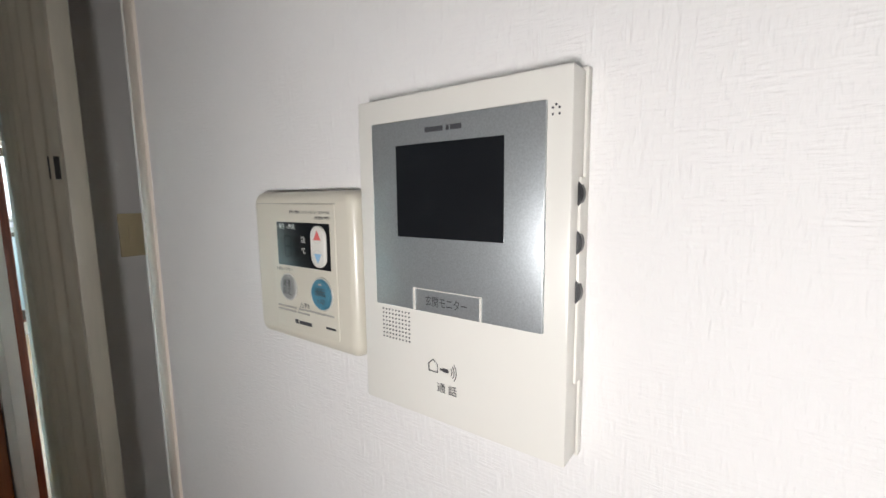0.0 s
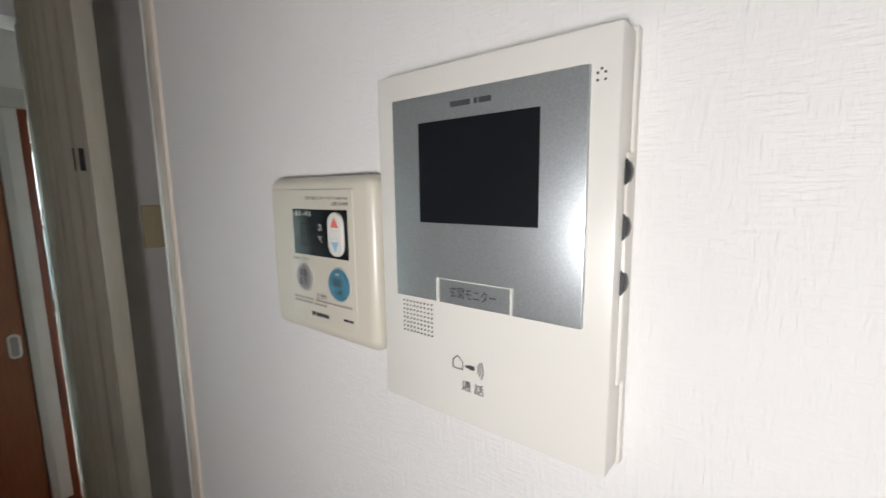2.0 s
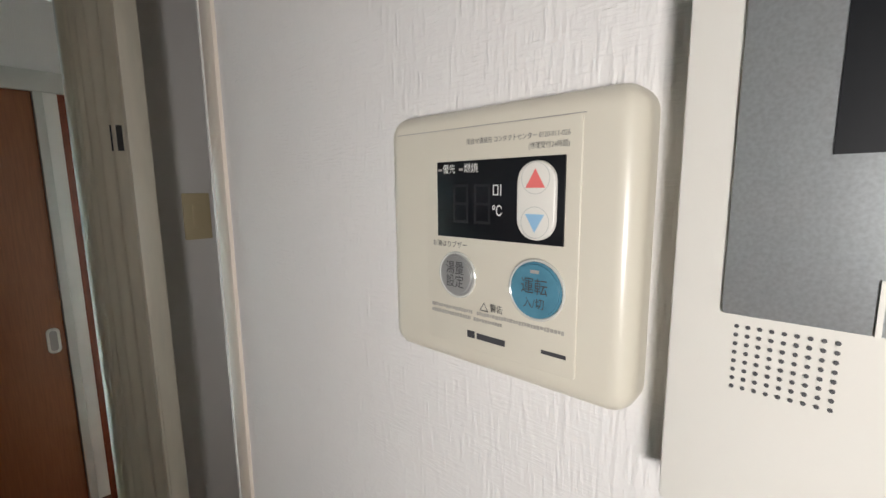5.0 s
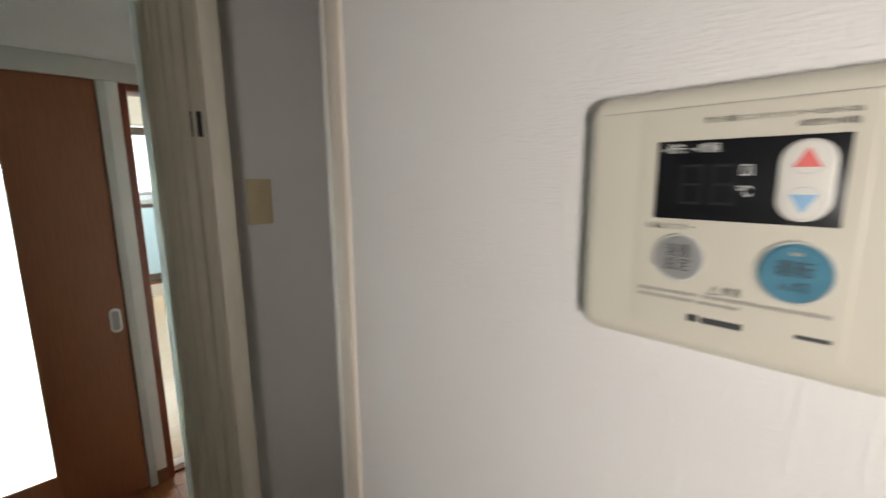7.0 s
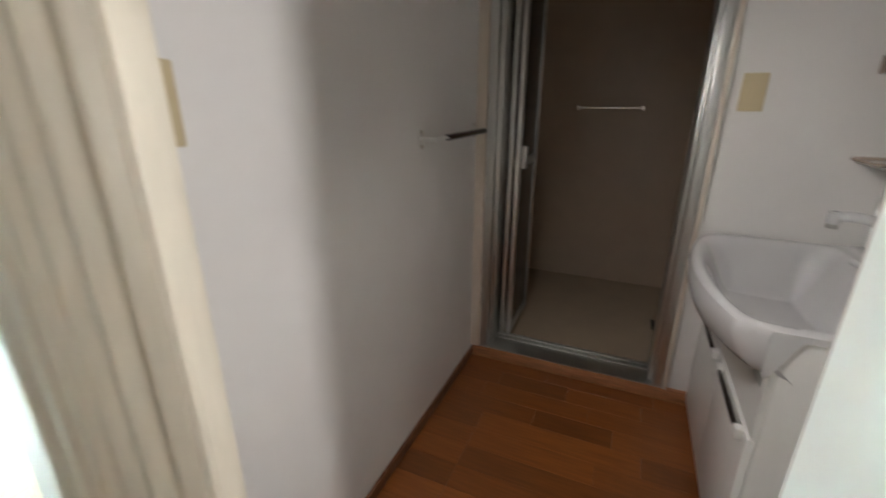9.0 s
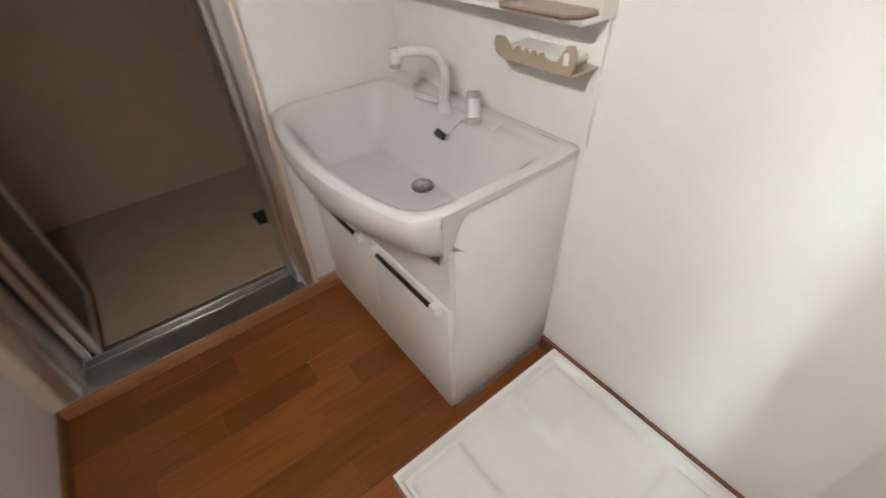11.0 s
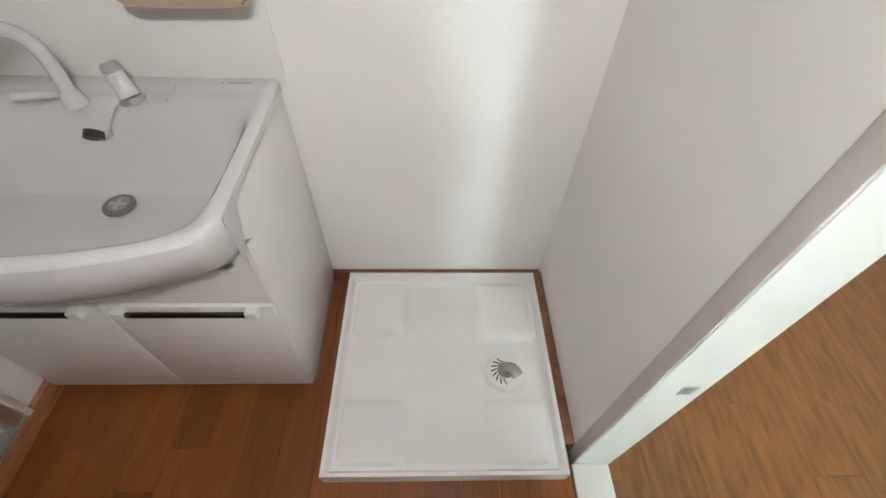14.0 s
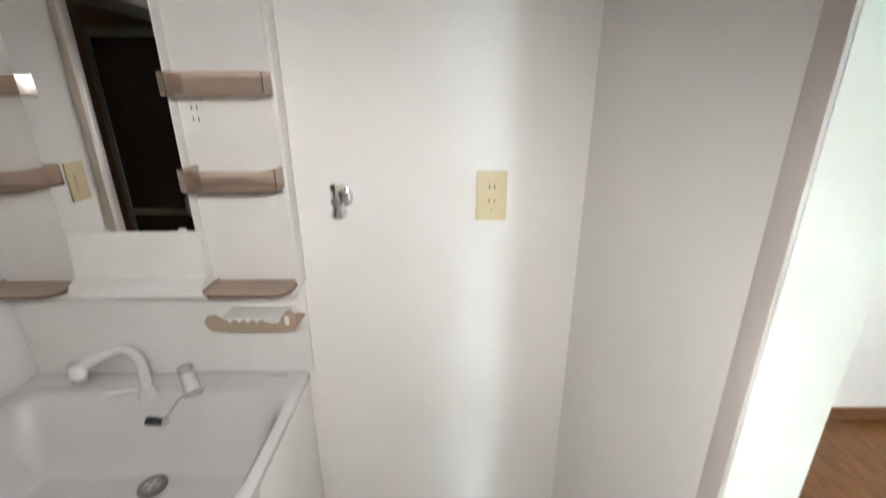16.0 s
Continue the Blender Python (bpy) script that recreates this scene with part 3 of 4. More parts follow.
# ---- washroom: vanity ----
VY0, VY1 = 0.826, 1.572
van = thing("vanity_cabinet", (0.45, 1.2, 0), "white two-door vanity cabinet below a resin basin", "vanity unit")
part("side_panel", boxes((0.272, VY0, 0.035, E_X - 0.004, VY0 + 0.016, 0.744), bevel=0.001), CABWHITE, van)
part("side_panel", boxes((0.272, VY1 - 0.016, 0.035, E_X - 0.004, VY1, 0.744), bevel=0.001), CABWHITE, van)
part("bottom_panel", boxes((0.272, VY0 + 0.016, 0.035, E_X - 0.004, VY1 - 0.016, 0.05)), CABWHITE, van)
part("toe_kick", boxes((0.275, VY0 + 0.002, 0.0, 0.290, VY1 - 0.002, 0.035), (0.29, VY0 + 0.002, 0.0, E_X - 0.004, VY0 + 0.014, 0.035)), GREYTRIM, van, "grey plastic toe kick")
VM = (VY0 + VY1) / 2
for a, b in ((VY0 + 0.001, VM - 0.002), (VM + 0.002, VY1 - 0.001)):
    door = part("door", boxes((0.252, a, 0.038, 0.270, b, 0.462), bevel=0.002), CABWHITE, van)
    hy0, hy1 = a + 0.03, b - 0.03
    h = part("handle", boxes((0.236, hy0 + 0.02, 0.440, 0.246, hy1 - 0.02, 0.452), bevel=0.002), CHROME_DARK_REFLECTION, door, "chrome bar handle with a dark reflection put into its colour")
    for y in (hy0, hy1 - 0.026):
        part("handle_end", boxes((0.232, y, 0.434, 0.2525, y + 0.026, 0.463), bevel=0.003), CABWHITE, door)
part("upper_panel", boxes((0.258, VY0 + 0.001, 0.468, 0.271, VY1 - 0.001, 0.588), (0.258, VY0 + 0.001, 0.588, 0.271, VY0 + 0.034, 0.665), (0.258, VY1 - 0.034, 0.588, 0.271, VY1 - 0.001, 0.665)), CABWHITE, van)

basin = thing("washbasin", (0.45, 1.2, 0.62), "white moulded resin washbasin with bowed front", "washbasin")


def xf(u):
    """The bowed front line of the basin: u runs 0 to 1 across its width."""
    s = abs(2 * u - 1)
    return 0.122 + 0.068 * s ** 2.2 + 0.05 * max(0, (s - 0.90) / 0.10) ** 2.5


def ease(t):
    t = min(1, max(0, t))
    return t * t * (3 - 2 * t)


bm = bmesh.new()
NU, NV = 72, 60
grid = []
for i in range(NU + 1):
    u = i / NU
    y = VY0 - 0.004 + (VY1 - VY0 + 0.006) * u
    col = []
    for j in range(NV + 1):
        v = j / NV
        x = xf(u) + (E_X - 0.008 - xf(u)) * v
        side = ease((y - (VY0 + 0.015)) / 0.09) * ease((VY1 - 0.015 - y) / 0.10)
        front = ease((x - xf(u) - 0.018) / 0.12)
        back = ease((0.575 - x) / 0.11)
        slope = 0.012 * ease((x - 0.2) / 0.25)
        z = 0.762 - (0.150 + slope + 0.018 * ease((0.50 - x) / 0.03)) * side * front * back
        z += 0.004 * ease((x - 0.60) / 0.02) - 0.008 * ease((0.018 - min(x - xf(u), y - VY0 + 0.004)) / 0.018) ** 2
        col.append(bm.verts.new((x, y, z)))
    grid.append(col)
for i in range(NU):
    for j in range(NV):
        bm.faces.new((grid[i][j], grid[i + 1][j], grid[i + 1][j + 1], grid[i][j + 1]))
apron = [grid[i][0] for i in range(NU + 1)]
for z, pull_in in ((0.735, -0.004), (0.69, 0.0), (0.645, 0.018), (0.615, 0.05), (0.605, 0.085)):
    ring = []
    for i in range(NU + 1):
        u = i / NU
        s = abs(2 * u - 1)
        zz = z + (0.03 * s ** 2 if z < 0.7 else 0)
        x = min(xf(u) + pull_in, 0.30)
        ring.append(bm.verts.new((x, grid[i][0].co.y, zz)))
    for i in range(NU):
        bm.faces.new((apron[i], ring[i], ring[i + 1], apron[i + 1]))
    apron = ring
for col, y in ((grid[0], VY0 - 0.004), (grid[-1], VY1 + 0.002)):
    low = [bm.verts.new((v.co.x, y, 0.738 - 0.100 * ease((0.305 - v.co.x) / 0.06))) for v in col]
    for k in range(NV):
        bm.faces.new((col[k], low[k], low[k + 1], col[k + 1]))
part("bowl", bm, ENAMEL, basin)
dz = 0.592
dr = part("drain_ring", join(cyl((0.429, 1.16, dz - 0.004), (0.429, 1.16, dz + 0.004), 0.033, bevel=0.002)), STEEL, basin, "dull metal drain ring")
part("drain_hole", cyl((0.429, 1.16, dz + 0.003), (0.429, 1.16, dz + 0.0046), 0.022), GREYTRIM, dr)
part("drain_star", join(*[boxes((0.411, 1.157, dz + 0.0046, 0.447, 1.163, dz + 0.0062)), boxes((0.426, 1.142, dz + 0.0046, 0.432, 1.178, dz + 0.0061))]), ALU, dr)
part("overflow_hole", cyl((0.517, 1.193, 0.700), (0.530, 1.193, 0.709), 0.019), SLOT, basin, "black overflow opening")
part("print_mark", boxes((0.628, 0.875, 0.7661, 0.634, 0.925, 0.7666), (0.628, 0.932, 0.7661, 0.634, 0.938, 0.7666)), GREYTRIM, basin, "small grey printed mark")
part("soap_ridge", boxes((0.565, 1.028, 0.758, 0.625, 1.034, 0.7665), bevel=0.002), ENAMEL, basin)

fa = thing("faucet", (0.58, 1.21, 0.765), "white gooseneck basin faucet with grey aerator", "faucet")
part("base", cyl((0.552, 1.208, 0.760), (0.552, 1.208, 0.792), 0.024, 0.016, bevel=0.002), ENAMEL, fa)
part("spout", tube([(0.552, 1.208, 0.785), (0.556, 1.208, 0.83), (0.552, 1.211, 0.88), (0.528, 1.222, 0.917), (0.492, 1.237, 0.928), (0.458, 1.250, 0.928), (0.442, 1.258, 0.922)], 0.0135), ENAMEL, fa)
part("spout_head", cyl((0.440, 1.258, 0.938), (0.438, 1.258, 0.904), 0.0175, bevel=0.004), ENAMEL, fa)
part("aerator", cyl((0.438, 1.258, 0.904), (0.4375, 1.258, 0.892), 0.0145, bevel=0.001), GREYTRIM, fa, "grey aerator")
part("lever", tube([(0.548, 1.225, 0.785), (0.532, 1.262, 0.79), (0.520, 1.292, 0.793)], 0.007, taper=0.010), ENAMEL, fa)
kn = thing("mixer_knob", (0.59, 1.105, 0.765), "white mixer knob with grey cap beside faucet", "faucet handle")
part("collar", cyl((0.562, 1.098, 0.760), (0.564, 1.100, 0.772), 0.025, bevel=0.002), ALU, kn)
part("stem", cyl((0.564, 1.099, 0.771), (0.578, 1.116, 0.815), 0.020, 0.018, bevel=0.002), ENAMEL, kn)
part("cap", cyl((0.578, 1.116, 0.815), (0.583, 1.122, 0.834), 0.0195, 0.017, bevel=0.003), GREYTRIM, kn, "grey plastic cap")
pc = thing("plug_chain", (0.55, 1.13, 0.74), "thin metal plug chain hanging into basin", "chain")
part("chain", tube([(0.552, 1.105, 0.770), (0.545, 1.125, 0.760), (0.535, 1.145, 0.735), (0.520, 1.16, 0.712)], 0.0016, 6), CHROME, pc)
part("ring", tube([(0.520 + 0.012 * math.cos(a), 1.165 + 0.014 * math.sin(a), 0.708 + 0.004 * math.cos(a)) for a in [k * math.pi / 5 for k in range(11)]], 0.0014, 6), CHROME, pc)

# ---- washroom: mirror cabinet ----
mc = thing("mirror_cabinet", (0.63, 1.19, 1.05), "white plastic mirror cabinet with open side shelves", "mirror cabinet")
part("splash_panel", boxes((0.648, VY0 - 0.02, 0.767, E_X - 0.002, VY1 + 0.008, 1.04), bevel=0.002), CABWHITE, mc)
part("back_panel", boxes((0.640, VY0 - 0.02, 1.04, E_X - 0.002, VY1 + 0.008, 1.90), bevel=0.002), CABWHITE, mc)
part("side_edge", boxes((0.61, VY0 - 0.026, 1.04, E_X - 0.001, VY0 - 0.014, 1.90), bevel=0.003), CABWHITE, mc)
part("bottom_shelf", boxes((0.560, VY0 - 0.022, 1.036, 0.645, VY1 + 0.008, 1.047), bevel=0.003), CABWHITE, mc)
part("mirror_box", boxes((0.612, 1.032, 1.186, 0.642, 1.350, 1.90), bevel=0.002), CABWHITE, mc)
part("mirror_face", boxes((0.608, 1.034, 1.192, 0.6125, 1.347, 1.898)), MIRROR, mc, "mirror glass")
part("mirror_clip", boxes((0.604, 1.055, 1.186, 0.612, 1.072, 1.198), bevel=0.002), CABWHITE, mc)
bm = bmesh.new()
pr = [(0.640, 1.047), (0.575, 1.047), (0.580, 1.060), (0.606, 1.075), (0.618, 1.186), (0.640, 1.186)]
aa = [bm.verts.new((x, 1.028, z)) for x, z in pr]
bb2 = [bm.verts.new((x, 1.352, z)) for x, z in pr]
bm.faces.new(aa), bm.faces.new(bb2)
for i in range(len(pr)):
    bm.faces.new((aa[i], aa[(i + 1) % 6], bb2[(i + 1) % 6], bb2[i]))
part("mirror_ledge", bm, CABWHITE, mc)


def tray(y0, y1, z, h):
    """A shallow smoky tray: floor, front lip with cut corners and two end lips."""
    xb, x0, c, w = 0.641, 0.535, 0.025, 0.004
    out = [(xb, y0), (x0 + c, y0), (x0, y0 + c), (x0, y1 - c), (x0 + c, y1), (xb, y1)]
    inn = [(xb, y0 + w), (x0 + c + w / 2, y0 + w), (x0 + w, y0 + c + w / 2), (x0 + w, y1 - c - w / 2), (x0 + c + w / 2, y1 - w), (xb, y1 - w)]
    bm = bmesh.new()
    b0 = [bm.verts.new((x, y, z)) for x, y in out]
    t0 = [bm.verts.new((x, y, z + h)) for x, y in out]
    t1 = [bm.verts.new((x, y, z + h)) for x, y in inn]
    b1 = [bm.verts.new((x, y, z + 0.004)) for x, y in inn]
    bm.faces.new(b0), bm.faces.new(b1)
    for i in range(5):
        for p, q in ((b0, t0), (t0, t1), (t1, b1)):
            bm.faces.new((p[i], p[i + 1], q[i + 1], q[i]))
    for i in (0, 5):
        bm.faces.new((b0[i], t0[i], t1[i], b1[i]))
    return bm


for y0, y1 in ((0.806, 1.018), (1.352, 1.565)):
    for z, h in ((1.048, 0.009), (1.296, 0.048), (1.494, 0.046)):
        part("shelf_tray", tray(y0, y1, z, h), BROWN_CLEAR, mc, "smoky brown plastic tray")
# toothbrush and cup holder below the shelf
th = thing("toothbrush_holder", (0.60, 0.925, 0.95), "tan plastic toothbrush holder with notched edge and cup ring", "toothbrush holder")
bm = bmesh.new()
top = [(1.040, 0.958), (1.032, 0.974), (1.012, 0.976), (0.998, 0.966)]
for k in range(5):
    yb = 0.994 - 0.022 * k
    top += [(yb, 0.962), (yb - 0.006, 0.963), (yb - 0.010, 0.953), (yb - 0.015, 0.953)]
top += [(0.880, 0.950), (0.862, 0.952), (0.850, 0.972), (0.838, 0.988), (0.824, 0.990), (0.816, 0.975), (0.818, 0.950)]
edge = top + [(0.830, 0.934), (0.860, 0.930), (1.02, 0.930), (1.036, 0.940)]
lo = [bm.verts.new((0.562 - 0.10 * (z - 0.93), y - 0.012, z + 0.014)) for y, z in edge]
hi = [bm.verts.new((0.568 - 0.10 * (z - 0.93), y - 0.012, z + 0.014)) for y, z in edge]
bm.faces.new(lo), bm.faces.new(hi)
for i in range(len(edge)):
    bm.faces.new((lo[i], lo[(i + 1) % len(edge)], hi[(i + 1) % len(edge)], hi[i]))
part("comb", bm, TAN, th)
part("shelf", boxes((0.566, 0.810, 0.944, 0.648, 1.020, 0.949), bevel=0.001), TAN, th)
part("wall_block", boxes((0.575, 0.838, 0.9495, 0.648, 1.0, 0.972), bevel=0.004), CABWHITE, th)
part("hook_slot", boxes((0.553, 0.820, 0.966, 0.5605, 0.830, 0.989), bevel=0.002), CABWHITE, th)

so = thing("mirror_outlet", (0.64, 0.995, 1.455), "white double socket beside the mirror", "socket")
part("plate", boxes((0.636, 0.972, 1.42, 0.640, 1.022, 1.49), bevel=0.0015), CABWHITE, so)
for z in (1.445, 1.47):
    for y in (0.990, 1.002):
        part("slot", boxes((0.6352, y - 0.001, z - 0.005, 0.6362, y + 0.001, z + 0.005)), SLOT, so)

# ---- washing machine pan, tap and outlet ----
pan = thing("washing_machine_pan", (0.32, 0.445, 0), "white square washing machine drip pan on plank floor", "drip pan")
PX0, PX1, PY0, PY1 = 0.0, 0.64, 0.125, 0.765
bm = bmesh.new()
N = 64
PADS = ((0.03, 0.20, 0.155, 0.325), (0.41, 0.61, 0.155, 0.325), (0.03, 0.20, 0.565, 0.735), (0.41, 0.61, 0.565, 0.735))
gv = []
for i in range(N + 1):
    row = []
    for j in range(N + 1):
        x, y = PX0 + (PX1 - PX0) * i / N, PY0 + (PY1 - PY0) * j / N
        d = min(x - PX0, PX1 - x, y - PY0, PY1 - y)
        z = 0.060 - 0.036 * ease((d - 0.006) / 0.020)
        for a, b, c, e in PADS:
            k = min(x - a, b - x, y - c, e - y)
            z += 0.016 * ease((k + 0.012) / 0.026) * (1 if d > 0.02 else 0)
        z -= 0.010 * ease((0.075 - math.hypot(x - 0.295, y - 0.255)) / 0.02)
        row.append(bm.verts.new((x, y, min(z, 0.060))))
    gv.append(row)
for i in range(N):
    for j in range(N):
        bm.faces.new((gv[i][j], gv[i + 1][j], gv[i + 1][j + 1], gv[i][j + 1]))
for line in (gv[0], gv[-1], [r[0] for r in gv], [r[-1] for r in gv]):
    low = [bm.verts.new((v.co.x, v.co.y, 0.0)) for v in line]
    for k in range(N):
        bm.faces.new((line[k], low[k], low[k + 1], line[k + 1]))
part("tray", bm, PANWHITE, pan)
trap = part("drain_cap", cyl((0.295, 0.255, 0.012), (0.295, 0.255, 0.026), 0.062, 0.058, 32, bevel=0.003), PANWHITE, pan, "white drain cover")
for k in range(8):
    a = radians(25 + 21 * k)
    s = boxes((-0.010, -0.0022, 0, 0.010, 0.0022, 0.0012), bevel=0.0004)
    bmesh.ops.transform(s, matrix=Matrix.Translation((0.295 + 0.036 * math.cos(a), 0.255 + 0.036 * math.sin(a), 0.0258)) @ Matrix.Rotation(a + 0.5, 4, "Z"), verts=s.verts)
    part("slot", s, BASE, trap)
part("hose_elbow", tube([(0.295, 0.255, 0.026), (0.293, 0.248, 0.05), (0.280, 0.236, 0.062), (0.262, 0.226, 0.060)], 0.017), CLEARCUP, trap, "clear plastic hose elbow")
part("drain_rim", tube([(0.295 + 0.07 * math.cos(q), 0.255 + 0.07 * math.sin(q), 0.017) for q in [k * math.pi / 12 for k in range(25)]], 0.004, 8), PANWHITE, pan)
part("elbow_collar", cyl((0.295, 0.255, 0.026), (0.295, 0.255, 0.034), 0.026, bevel=0.002), CLEARCUP, trap)

wt = thing("water_tap", (E_X, 0.688, 1.26), "chrome washing machine water tap on wall", "tap")
part("rosette", cyl((E_X, 0.688, 1.262), (E_X - 0.008, 0.688, 1.262), 0.026, bevel=0.002), CHROME, wt)
part("body", cyl((E_X - 0.006, 0.688, 1.262), (E_X - 0.065, 0.688, 1.262), 0.013, bevel=0.002), CHROME, wt)
part("valve", join(cyl((E_X - 0.05, 0.688, 1.235), (E_X - 0.05, 0.688, 1.29), 0.015, bevel=0.002), cyl((E_X - 0.05, 0.688, 1.225), (E_X - 0.05, 0.688, 1.237), 0.019, bevel=0.002)), CHROME, wt)
part("handle", join(cyl((E_X - 0.05, 0.688, 1.288), (E_X - 0.05, 0.688, 1.302), 0.018, n=8, bevel=0.003), boxes((E_X - 0.075, 0.655, 1.262, E_X - 0.045, 0.678, 1.285), bevel=0.004)), CHROME, wt)
wo = thing("wall_outlet", (E_X, 0.324, 1.26), "yellowed double socket plate on white wall", "socket")
opl = part("plate", boxes((E_X - 0.007, 0.287, 1.200, E_X, 0.361, 1.323), bevel=0.003), YELLOWED, wo)
part("insert", boxes((E_X - 0.009, 0.309, 1.216, E_X - 0.006, 0.339, 1.308), bevel=0.001), YELLOWED, wo)
for z in (1.285, 1.25):
    for y in (0.317, 0.330):
        part("slot", boxes((E_X - 0.0098, y - 0.0012, z - 0.005, E_X - 0.0088, y + 0.0012, z + 0.005)), SLOT, opl)
part("slot", cyl((E_X - 0.0098, 0.324, 1.227), (E_X - 0.0088, 0.324, 1.227), 0.003, n=10), GREYTRIM, opl)


wp = thing("wall_plate", (1.31, -1.365, 1.10), "white plastic plate on the white hall wall", "wall plate")
part("plate", boxes((1.298, -1.43, 1.01, 1.31, -1.305, 1.185), bevel=0.004), IVORY, wp)

# ---- hall wall: intercom monitor ----
ic = thing("intercom_monitor", (0.565, 0, 1.275), "ivory wall intercom monitor with silver front and dark screen", "intercom")
IX0, IX1, IZ0, IZ1, IF = 0.488, 0.637, 1.171, 1.3785, -0.0225
part("housing", boxes((IX0, IF, IZ0, IX1, -0.001, IZ1), bevel=0.0016), IVORY, ic)
part("back_plate", boxes((IX0 - 0.0005, -0.006, IZ0 - 0.001, IX1 + 0.0015, 0.0, IZ1 + 0.0015), bevel=0.001), IVORY, ic)
part("side_rail", boxes((IX1 - 0.0006, -0.0125, 1.215, IX1 + 0.0014, -0.0035, 1.325), bevel=0.0007), IVORY, ic)
silver = part("silver_panel", boxes((0.503, IF - 0.0022, 1.2435, 0.624, IF + 0.0005, 1.3625), bevel=0.0006), SILVER, ic, "sparkling silver front panel")
part("screen", boxes((0.5245, IF - 0.0027, 1.2905, 0.6012, IF - 0.0018, 1.3475)), SCREEN, silver, "glossy dark unlit screen")
YP = IF - 0.0027
for a, b in ((0.5366, 0.5378), (0.5862, 0.5874)):
    part("button_edge", boxes((a, YP - 0.0005, 1.2436, b, YP + 0.0008, 1.2585)), IVORY, silver)
part("button_edge", boxes((0.5378, YP - 0.0002, 1.2578, 0.5862, YP + 0.0008, 1.2583)), IVORY, silver)
writing("button_writing", "玄関モニター", 0.5620, 1.2505, 0.0058, YP + 0.0002, INK, silver, 0.031)
# maker's mark as plain bars
part("maker_mark", boxes((0.548, YP + 0.0001, 1.3538, 0.561, YP + 0.0006, 1.3566), (0.5635, YP + 0.0001, 1.3538, 0.5655, YP + 0.0006, 1.3566), (0.5665, YP + 0.0001, 1.3538, 0.574, YP + 0.0006, 1.3566)), INK, silver)
bm = bmesh.new()
for i in range(9):
    for j in range(8):
        c = cyl((0.5070 + 0.0029 * i, IF - 0.0003, 1.2200 + 0.0028 * j), (0.5070 + 0.0029 * i, IF + 0.0001, 1.2200 + 0.0028 * j), 0.00065, n=8)
        bm = join(bm, c)
part("speaker_holes", bm, INK, ic)
part("microphone_holes", join(*[cyl((0.6285 + dx, IF - 0.0003, 1.3575 + dz), (0.6285 + dx, IF + 0.0001, 1.3575 + dz), 0.0006, n=8)
                                for dx, dz in ((-0.0018, -0.002), (0.0016, -0.002), (-0.0018, 0.001), (0.0016, 0.001), (-0.0001, 0.0025))]), INK, ic)


def stroke(pts, w, y, thick=0.0003):
    """A flat line of print through points (x, z)."""
    out = bmesh.new()
    for (xa, za), (xb, zb) in zip(pts, pts[1:]):
        d = Vector((xb - xa, 0, zb - za))
        nrm = Vector((-d.z, 0, d.x)).normalized() * w / 2
        e = d.normalized() * w / 2
        a, b = Vector((xa, y, za)) - e, Vector((xb, y, zb)) + e
        out.faces.new([out.verts.new(p) for p in (a + nrm, b + nrm, b - nrm, a - nrm)])
    return out


YI = IF - 0.0004
part("house_sign", stroke([(0.5465, 1.2045), (0.5465, 1.2095), (0.5500, 1.2125), (0.5535, 1.2095), (0.5535, 1.2045), (0.5465, 1.2045)], 0.0006, YI), INK, ic)
part("arrow_sign", join(stroke([(0.5562, 1.2072), (0.5590, 1.2072)], 0.0016, YI), stroke([(0.5592, 1.2072), (0.5605, 1.2072)], 0.0026, YI - 0.0001), stroke([(0.5605, 1.2072), (0.5616, 1.2072)], 0.0012, YI)), INK, ic)
for k in range(3):
    r = 0.0022 + 0.0016 * k
    part("sound_wave_sign", stroke([(0.5625 + r * math.cos(a), 1.2072 + 1.3 * r * math.sin(a)) for a in [radians(-45 + 15 * q) for q in range(7)]], 0.0006, YI), INK, ic)
writing("talk_writing", "通 話", 0.5605, 1.1945, 0.0056, YI, INK, ic, 0.0155)
for k, z in enumerate((1.3165, 1.2915, 1.2655)):
    part("side_knob", cyl((IX1 - 0.006, -0.0085, z), (IX1 - 0.006, -0.0135, z), 0.0088, n=28, bevel=0.0006), BLACK, ic, "small black thumb wheel")

# ---- hall wall: water heater remote ----
rc = thing("water_heater_remote", (0.40, 0, 1.256), "aged ivory water heater remote control panel on wall", "remote control")
part("body", rounded_prism(0.337, 1.191, 0.475, 1.321, 0.011, 0.0, -0.0165, 0.009, n=8, seg=5), IVORY_WARM, rc)
RF = -0.0165
part("face_plate", rounded_prism(0.3685, 1.2025, 0.4525, 1.3105, 0.0015, RF + 0.001, RF - 0.0006, 0.0003), IVORY_WARM, rc)
RY = RF - 0.0009
disp = part("display", boxes((0.3765, RF - 0.0014, 1.2585, 0.4462, RF - 0.0003, 1.2955), bevel=0.0003), SCREEN, rc, "glossy black unlit display window")
DY = RF - 0.00165
key = part("up_down_key", rounded_prism(0.4246, 1.2603, 0.4430, 1.2938, 0.0088, RF - 0.0010, RF - 0.0032, 0.0010), IVORY, rc, "ivory rocker key with red and blue arrows")
part("arrow_up", (lambda b: (b.faces.new([b.verts.new(p) for p in ((0.4292, RF - 0.0034, 1.2825), (0.4384, RF - 0.0034, 1.2825), (0.4338, RF - 0.0034, 1.2905))]), b)[1])(bmesh.new()), RED_INK, key)
part("arrow_down", (lambda b: (b.faces.new([b.verts.new(p) for p in ((0.4292, RF - 0.0034, 1.2715), (0.4338, RF - 0.0034, 1.2637), (0.4384, RF - 0.0034, 1.2715))]), b)[1])(bmesh.new()), BLUE_INK, key)
